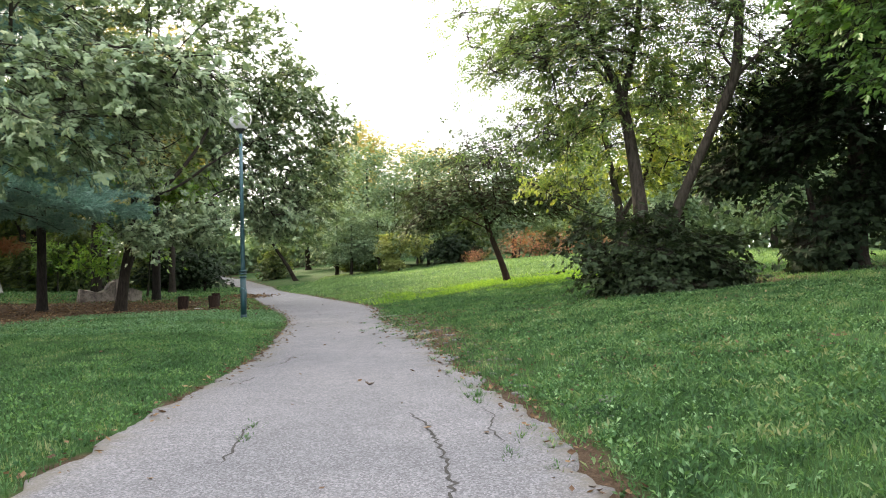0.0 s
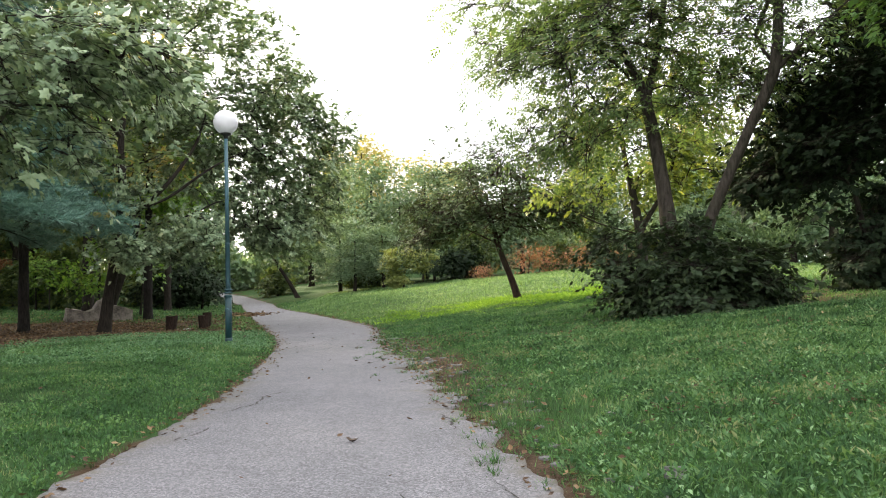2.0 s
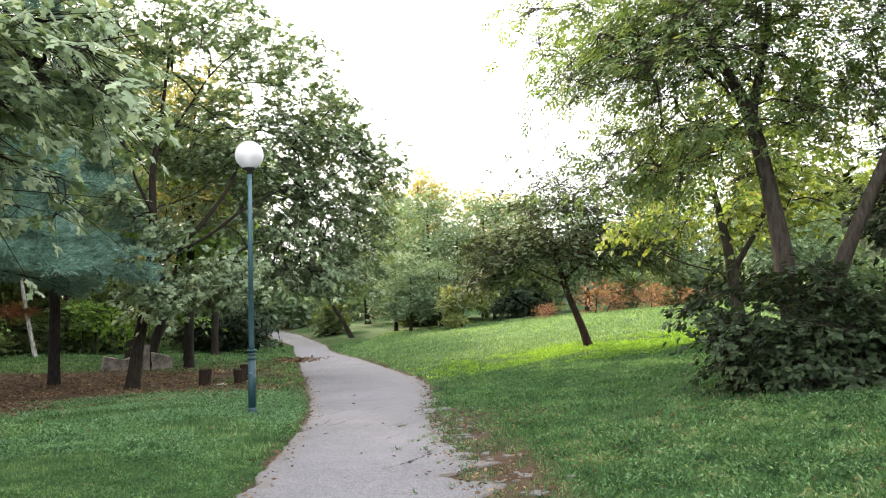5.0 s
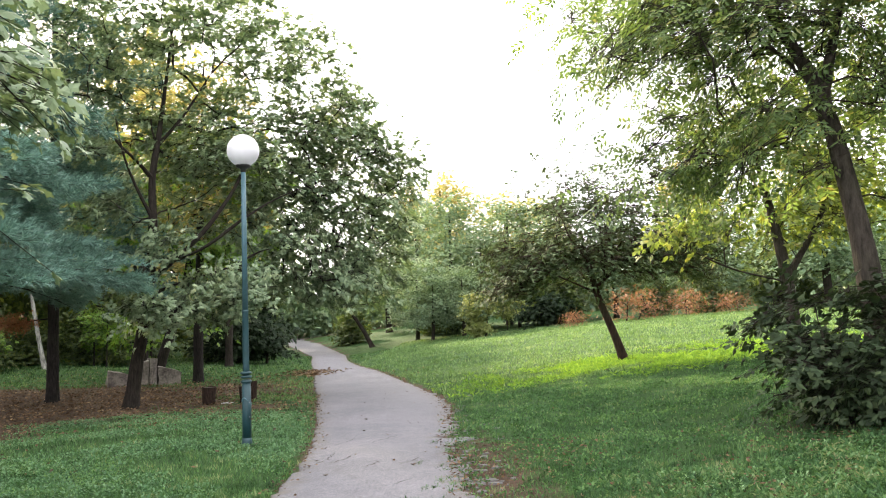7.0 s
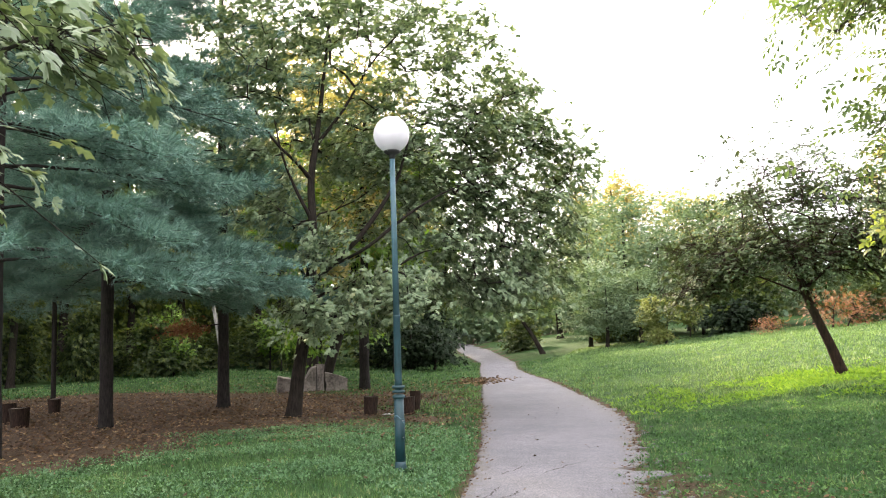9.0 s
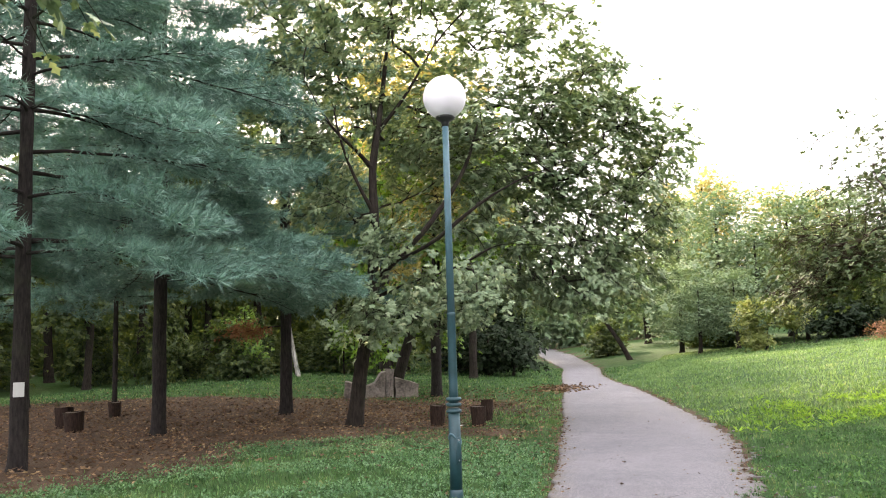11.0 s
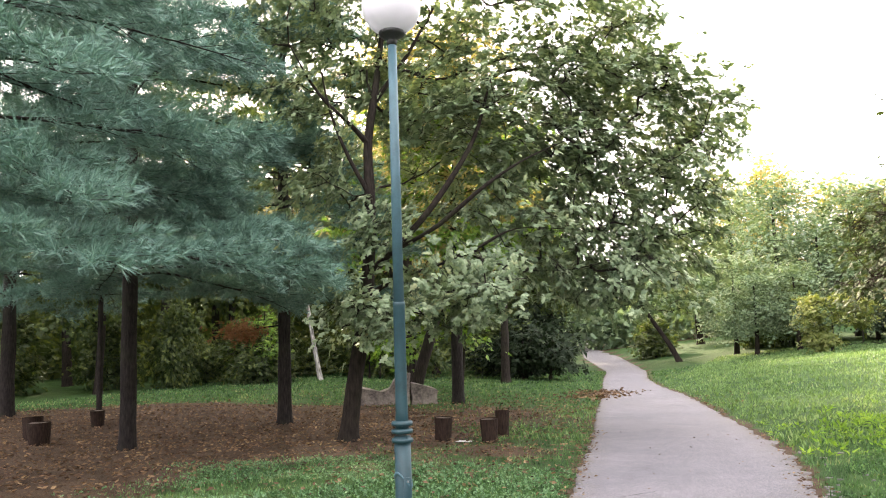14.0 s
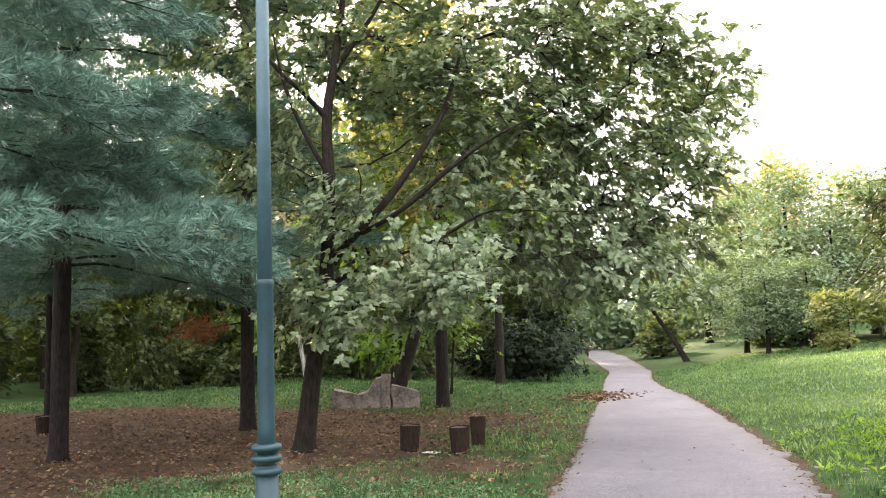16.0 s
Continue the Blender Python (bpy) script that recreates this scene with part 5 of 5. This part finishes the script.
def weeds(name, label, n, box, size, seed, mat, margin=0.05, where=None, leaf=LANCE):
    rng = np.random.default_rng(seed)
    cx, cy = strew(n, *box, lambda x, y, u: off_path(x, y, margin) & (u > soil_at(x, y) * 1.2) & (wave(x, y, 1.3, 1.0) > -0.25 - 0.5 * u), rng)
    # soft-edged oval, used to keep the painted sunlight to the bank
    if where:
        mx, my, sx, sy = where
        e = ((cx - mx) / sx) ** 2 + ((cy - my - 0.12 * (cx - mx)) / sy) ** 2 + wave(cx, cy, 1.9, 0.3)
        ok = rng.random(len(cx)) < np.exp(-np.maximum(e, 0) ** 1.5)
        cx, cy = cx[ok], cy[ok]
    k = 6
    x, y = np.repeat(cx, k), np.repeat(cy, k)
    a = np.tile(np.arange(k) * 6.283 / k, len(cx)) + rng.normal(size=len(x)) * 0.4
    ways = np.stack([np.cos(a), np.sin(a), rng.uniform(0.2, 1.6, len(x))], 1)
    pl = np.stack([x + 0.03 * np.cos(a), y + 0.03 * np.sin(a), height(x, y) + rng.uniform(0.0, 0.05, len(x))], 1)
    ups = np.tile([0, 0, 1.0], (len(x), 1)) + rng.normal(size=pl.shape) * 0.5
    s = np.repeat(rng.uniform(0.6, 1.4, len(cx)), k) * size * rng.uniform(0.7, 1.2, len(x))
    v, f = scatter(leaf, pl, ways, ups, s)
    tagged(new(name, mesh_from(name, v, f, mat)), label, "weeds", kind="stuff")


weeds("weeds", "broad-leaved weeds in the meadow grass", 20000, (0.2, 9, 2.5, 13.5), 0.026, 71, WEED, leaf=OVAL)
weeds("weeds", "tall upright weeds in the meadow grass", 14000, (0.2, 9, 2.5, 13.5), 0.05, 77, GRASS)
weeds("weeds", "low clover in the lawn", 14000, (-8, -2.2, 3.0, 15), 0.028, 72, WEED, leaf=OVAL)
CLOVER = leaf_mat("clover_leaf", [(0.0, (0.04, 0.1, 0.045)), (0.6, (0.09, 0.19, 0.085)), (1.0, (0.18, 0.3, 0.15))], 0.25, 0.5, 1.3, 0.35)
weeds("weeds", "pale glossy clover in the shaded lawn", 13000, (-13, -3.2, 12, 21), 0.034, 76, CLOVER, leaf=OVAL)
weeds("weeds", "low leafy weeds on the slope", 15000, (-1.5, 9, 12.5, 24), 0.036, 73, WEED, leaf=OVAL)
# brighter yellow-green leaves stand in for sunlight falling on the bank
SUNLIT_WEED = leaf_mat("sunlit_weed", [(0.0, (0.07, 0.145, 0.03)), (0.6, (0.16, 0.29, 0.05)), (1.0, (0.27, 0.41, 0.07))], 0.4, 0.6, 1.5, 0.15)
PALE = leaf_mat("pale_weed", [(0.0, (0.07, 0.15, 0.06)), (0.6, (0.13, 0.25, 0.1)), (1.0, (0.22, 0.36, 0.16))], 0.25, 0.4, 1.4, 0.5)
weeds("weeds", "lush weeds on the bank, sunlit yellow-green put into their colour", 18000, (-5, 11, 20, 32), 0.1, 74, SUNLIT_WEED, where=(3.0, 26.0, 4.2, 2.3))
weeds("weeds", "pale broad-leaved weeds among the meadow grass", 3600, (0.8, 9, 2.5, 13.5), 0.034, 75, PALE, leaf=BROAD)


CURL = (np.array([(0, 0, .05), (.45, .32, .12), (.5, 0, -.03), (1, 0, .12), (.45, -.32, .1)], float), np.array([(0, 1, 2), (1, 3, 2), (0, 2, 4), (4, 2, 3)]))


def litter(name, label, n, box, size, seed, keep):
    rng = np.random.default_rng(seed)
    x, y = strew(n, *box, keep, rng)
    m = len(x)
    pl = np.stack([x, y, height(x, y) + 0.022 + 0.015 * rng.random(m)], 1)
    a = rng.uniform(0, 6.283, m)
    ways = np.stack([np.cos(a), np.sin(a), rng.normal(size=m) * 0.25], 1)
    ups = np.tile([0, 0, 1.0], (m, 1)) + rng.normal(size=(m, 3)) * 0.35
    v, f = scatter(CURL, pl, ways, ups, size * rng.uniform(0.6, 1.3, m))
    tagged(new(name, mesh_from(name, v, f, LITTER)), label, "fallen leaves", kind="stuff")


litter("fallen_leaves", "brown fallen leaves under the pines", 52000, (-24, -4, 13.5, 35), 0.075, 81, lambda x, y, u: off_path(x, y) & (u < soil_at(x, y) * 0.7 + 0.03 + 0.4 * np.exp(-(((x + 10) / 4.5) ** 2 + ((y - 27) / 4.5) ** 2))))


def by_edge(x, y, u):
    le, ri = path_edges(y)
    ri = ri + 0.12 * np.exp(-(((y - 13) / 6) ** 2))
    e = np.abs(np.maximum(le - x, x - ri))
    return u < 0.5 * np.exp(-(e / 0.14) ** 2) + 0.004 + 0.12 * np.exp(-(((y - 10.5) / 4) ** 2) - ((x - ri - 0.4) / 0.6) ** 2)


litter("fallen_leaves", "brown leaves scattered in the meadow weeds", 22000, (-1.6, 5.0, 6.0, 16), 0.048, 84, lambda x, y, u: off_path(x, y) & (u < (0.06 + 0.3 * (wave(x, y, 1.1, 1.0) > 0.35)) * np.exp(-((x + 0.6) / 4.5) ** 2)))
litter("fallen_leaves", "brown leaf litter along the path's edges", 36000, (-6.5, 2.5, 3.0, 26), 0.05, 82, by_edge)
litter("fallen_leaves", "brown drift of leaves at the bend of the path", 2600, (-10.2, -7.4, 32, 37), 0.14, 83, lambda x, y, u: u < np.exp(-((x + 8.7) / 0.7) ** 2 - ((y - 34.8) / 1.2) ** 2))


# ---- small things on the path and lawn ----
def fallen_leaf(x, y, size, turn, curl, seed, label="curled dry brown leaf lying on the asphalt"):
    rnd = random.Random(seed)
    bm = bmesh.new()
    rows = []
    for i in range(6):
        f = i / 5
        w = size * 0.32 * math.sin(math.pi * (0.08 + 0.88 * f)) * (1 + 0.35 * (i % 2))
        z = curl * size * (f - 0.5) ** 2 * 2 + 0.004
        rows.append([bm.verts.new((size * (f - 0.5), -w, z + curl * w * 0.8)), bm.verts.new((size * (f - 0.5), 0, z)), bm.verts.new((size * (f - 0.5), w, z + curl * w * rnd.uniform(0.5, 1.2)))])
    for a, b in zip(rows, rows[1:]):
        for k in (0, 1):
            bm.faces.new((a[k], a[k + 1], b[k + 1], b[k]))
    ob = part("fallen_leaf", bm, DEAD_LEAF)
    tagged(ob, label, "leaf", "fallen leaves on the path")
    ob.location = (x, y, path_z(x, y))
    ob.rotation_euler = (0, 0, turn)
    return ob


for i, (x, y, c) in enumerate([(-0.67, 6.85, 1.1), (-2.87, 17.85, 0.9), (-1.6, 14.8, 0.8), (-1.75, 9.05, 0.6), (-1.1, 12.05, 0.8), (-0.95, 12.5, 0.6), (-2.3, 11.9, 0.7),
                               (-2.5, 14.2, 0.6), (-3.2, 19.5, 0.7), (0.25, 4.9, 0.5)]):
    fallen_leaf(x, y, 0.085 if i == 0 else 0.05 + 0.015 * (i % 3), i * 1.9, c * 0.6, i)


def grass_tuft(x, y, n, tall, seed):
    rng = np.random.default_rng(seed)
    a, r = rng.uniform(0, 6.283, n), np.abs(rng.normal(size=n)) * 0.05
    bx, by = x + r * np.cos(a), y + r * np.sin(a) * 1.8
    h = tall * rng.uniform(0.4, 1.1, n)
    base = np.stack([bx, by, np.full(n, path_z(x, y) - 0.004)], 1)
    side = np.stack([-np.sin(a), np.cos(a), np.zeros(n)], 1) * 0.004
    tip = base + np.stack([np.cos(a) * h * 0.8, np.sin(a) * h * 0.8, h], 1)
    v = np.stack([base - side, base + side, tip], 1).reshape(-1, 3)
    tagged(new("grass_tuft", mesh_from("grass_tuft", v, np.arange(3 * n).reshape(-1, 3), GRASS)), "small grass tuft growing from cracked asphalt", "grass tuft", kind="stuff")


for i, (x, y) in enumerate([(0.36, 4.45), (0.58, 4.15), (0.42, 6.3), (0.5, 5.7), (0.12, 6.9), (0.25, 7.6), (-1.27, 4.9), (-1.3, 5.2), (-1.5, 20.3), (-1.8, 19.2), (-1.25, 16.6), (-1.4, 17.6), (-0.85, 13.6), (-0.5, 11.6)]):
    grass_tuft(x, y, 45, 0.028, 200 + i)

rnd = random.Random(41)
for i in range(46):
    y = rnd.uniform(4.2, 20)
    grass_tuft(float(path_edges(y)[1]) + 0.1 - abs(rnd.gauss(0, 0.22)), y, 40, rnd.uniform(0.02, 0.045), 240 + i)

# crumbled pieces along the worn edge
chunk_meshes = []
for k in range(5):
    rnd = random.Random(300 + k)
    bm = bmesh.new()
    n = 7
    top = [bm.verts.new((math.cos(a) * rnd.uniform(0.6, 1.1), math.sin(a) * rnd.uniform(0.6, 1.1), 0.2 + rnd.uniform(-0.05, 0.05))) for a in [2 * math.pi * i / n for i in range(n)]]
    low = [bm.verts.new((v.co.x * 1.12, v.co.y * 1.12, -0.3)) for v in top]
    bm.faces.new(top)
    for i in range(n):
        bm.faces.new((low[i], low[(i + 1) % n], top[(i + 1) % n], top[i]))
    chunk = bpy.data.meshes.new("asphalt_fragment")
    bm.to_mesh(chunk)
    bm.free()
    chunk.materials.append(CHIP)
    chunk_meshes.append(chunk)
rnd = random.Random(77)
for i in range(190):
    y = rnd.gauss(13, 4.5)
    if not 4 < y < 26:
        continue
    x = float(path_edges(y)[1]) + 0.12 + abs(rnd.gauss(0, 0.32))
    ob = new("asphalt_fragment", chunk_meshes[i % 5])
    ob.parent = path
    size = rnd.uniform(0.02, 0.05) if i % 4 else rnd.uniform(0.05, 0.09)
    ob.location = (x, y, float(height(x, y)) - 0.002)
    ob.rotation_euler = (rnd.uniform(-0.08, 0.08), rnd.uniform(-0.08, 0.08), rnd.uniform(0, 6.28))
    ob.scale = (size, size * rnd.uniform(0.6, 1), 0.07)

# a scrap of paper by the stumps
bm = bmesh.new()
bmesh.ops.create_grid(bm, x_segments=6, y_segments=5, size=0.5)
for v in bm.verts:
    v.co = (v.co.x * 0.26, v.co.y * 0.16, 0.03 + 0.03 * noise.noise(v.co * 6))
scrap = part("paper_scrap", bm, SIGN)
tagged(scrap, "crumpled white paper scrap lying on the grass", "litter")
scrap.location = on_ground(-7.35, 23.25, -0.01)

bm = bmesh.new()
bmesh.ops.create_cube(bm, size=1)
for v in bm.verts:
    v.co = (v.co.x * 0.14, v.co.y * 0.012, v.co.z * 0.2)
bmesh.ops.bevel(bm, geom=bm.edges[:], offset=0.004, segments=1, affect="EDGES")
plate = part("sign_plate", bm, SIGN, smooth=False)
tagged(plate, "small white plate fixed to a pine trunk", "sign")
plate.matrix_world = pose(-10.9 + 0.128 * 0.76, 16.3 - 0.128 * 0.65, float(height(-10.9, 16.3)) + 1.12, 0, 0, 49)
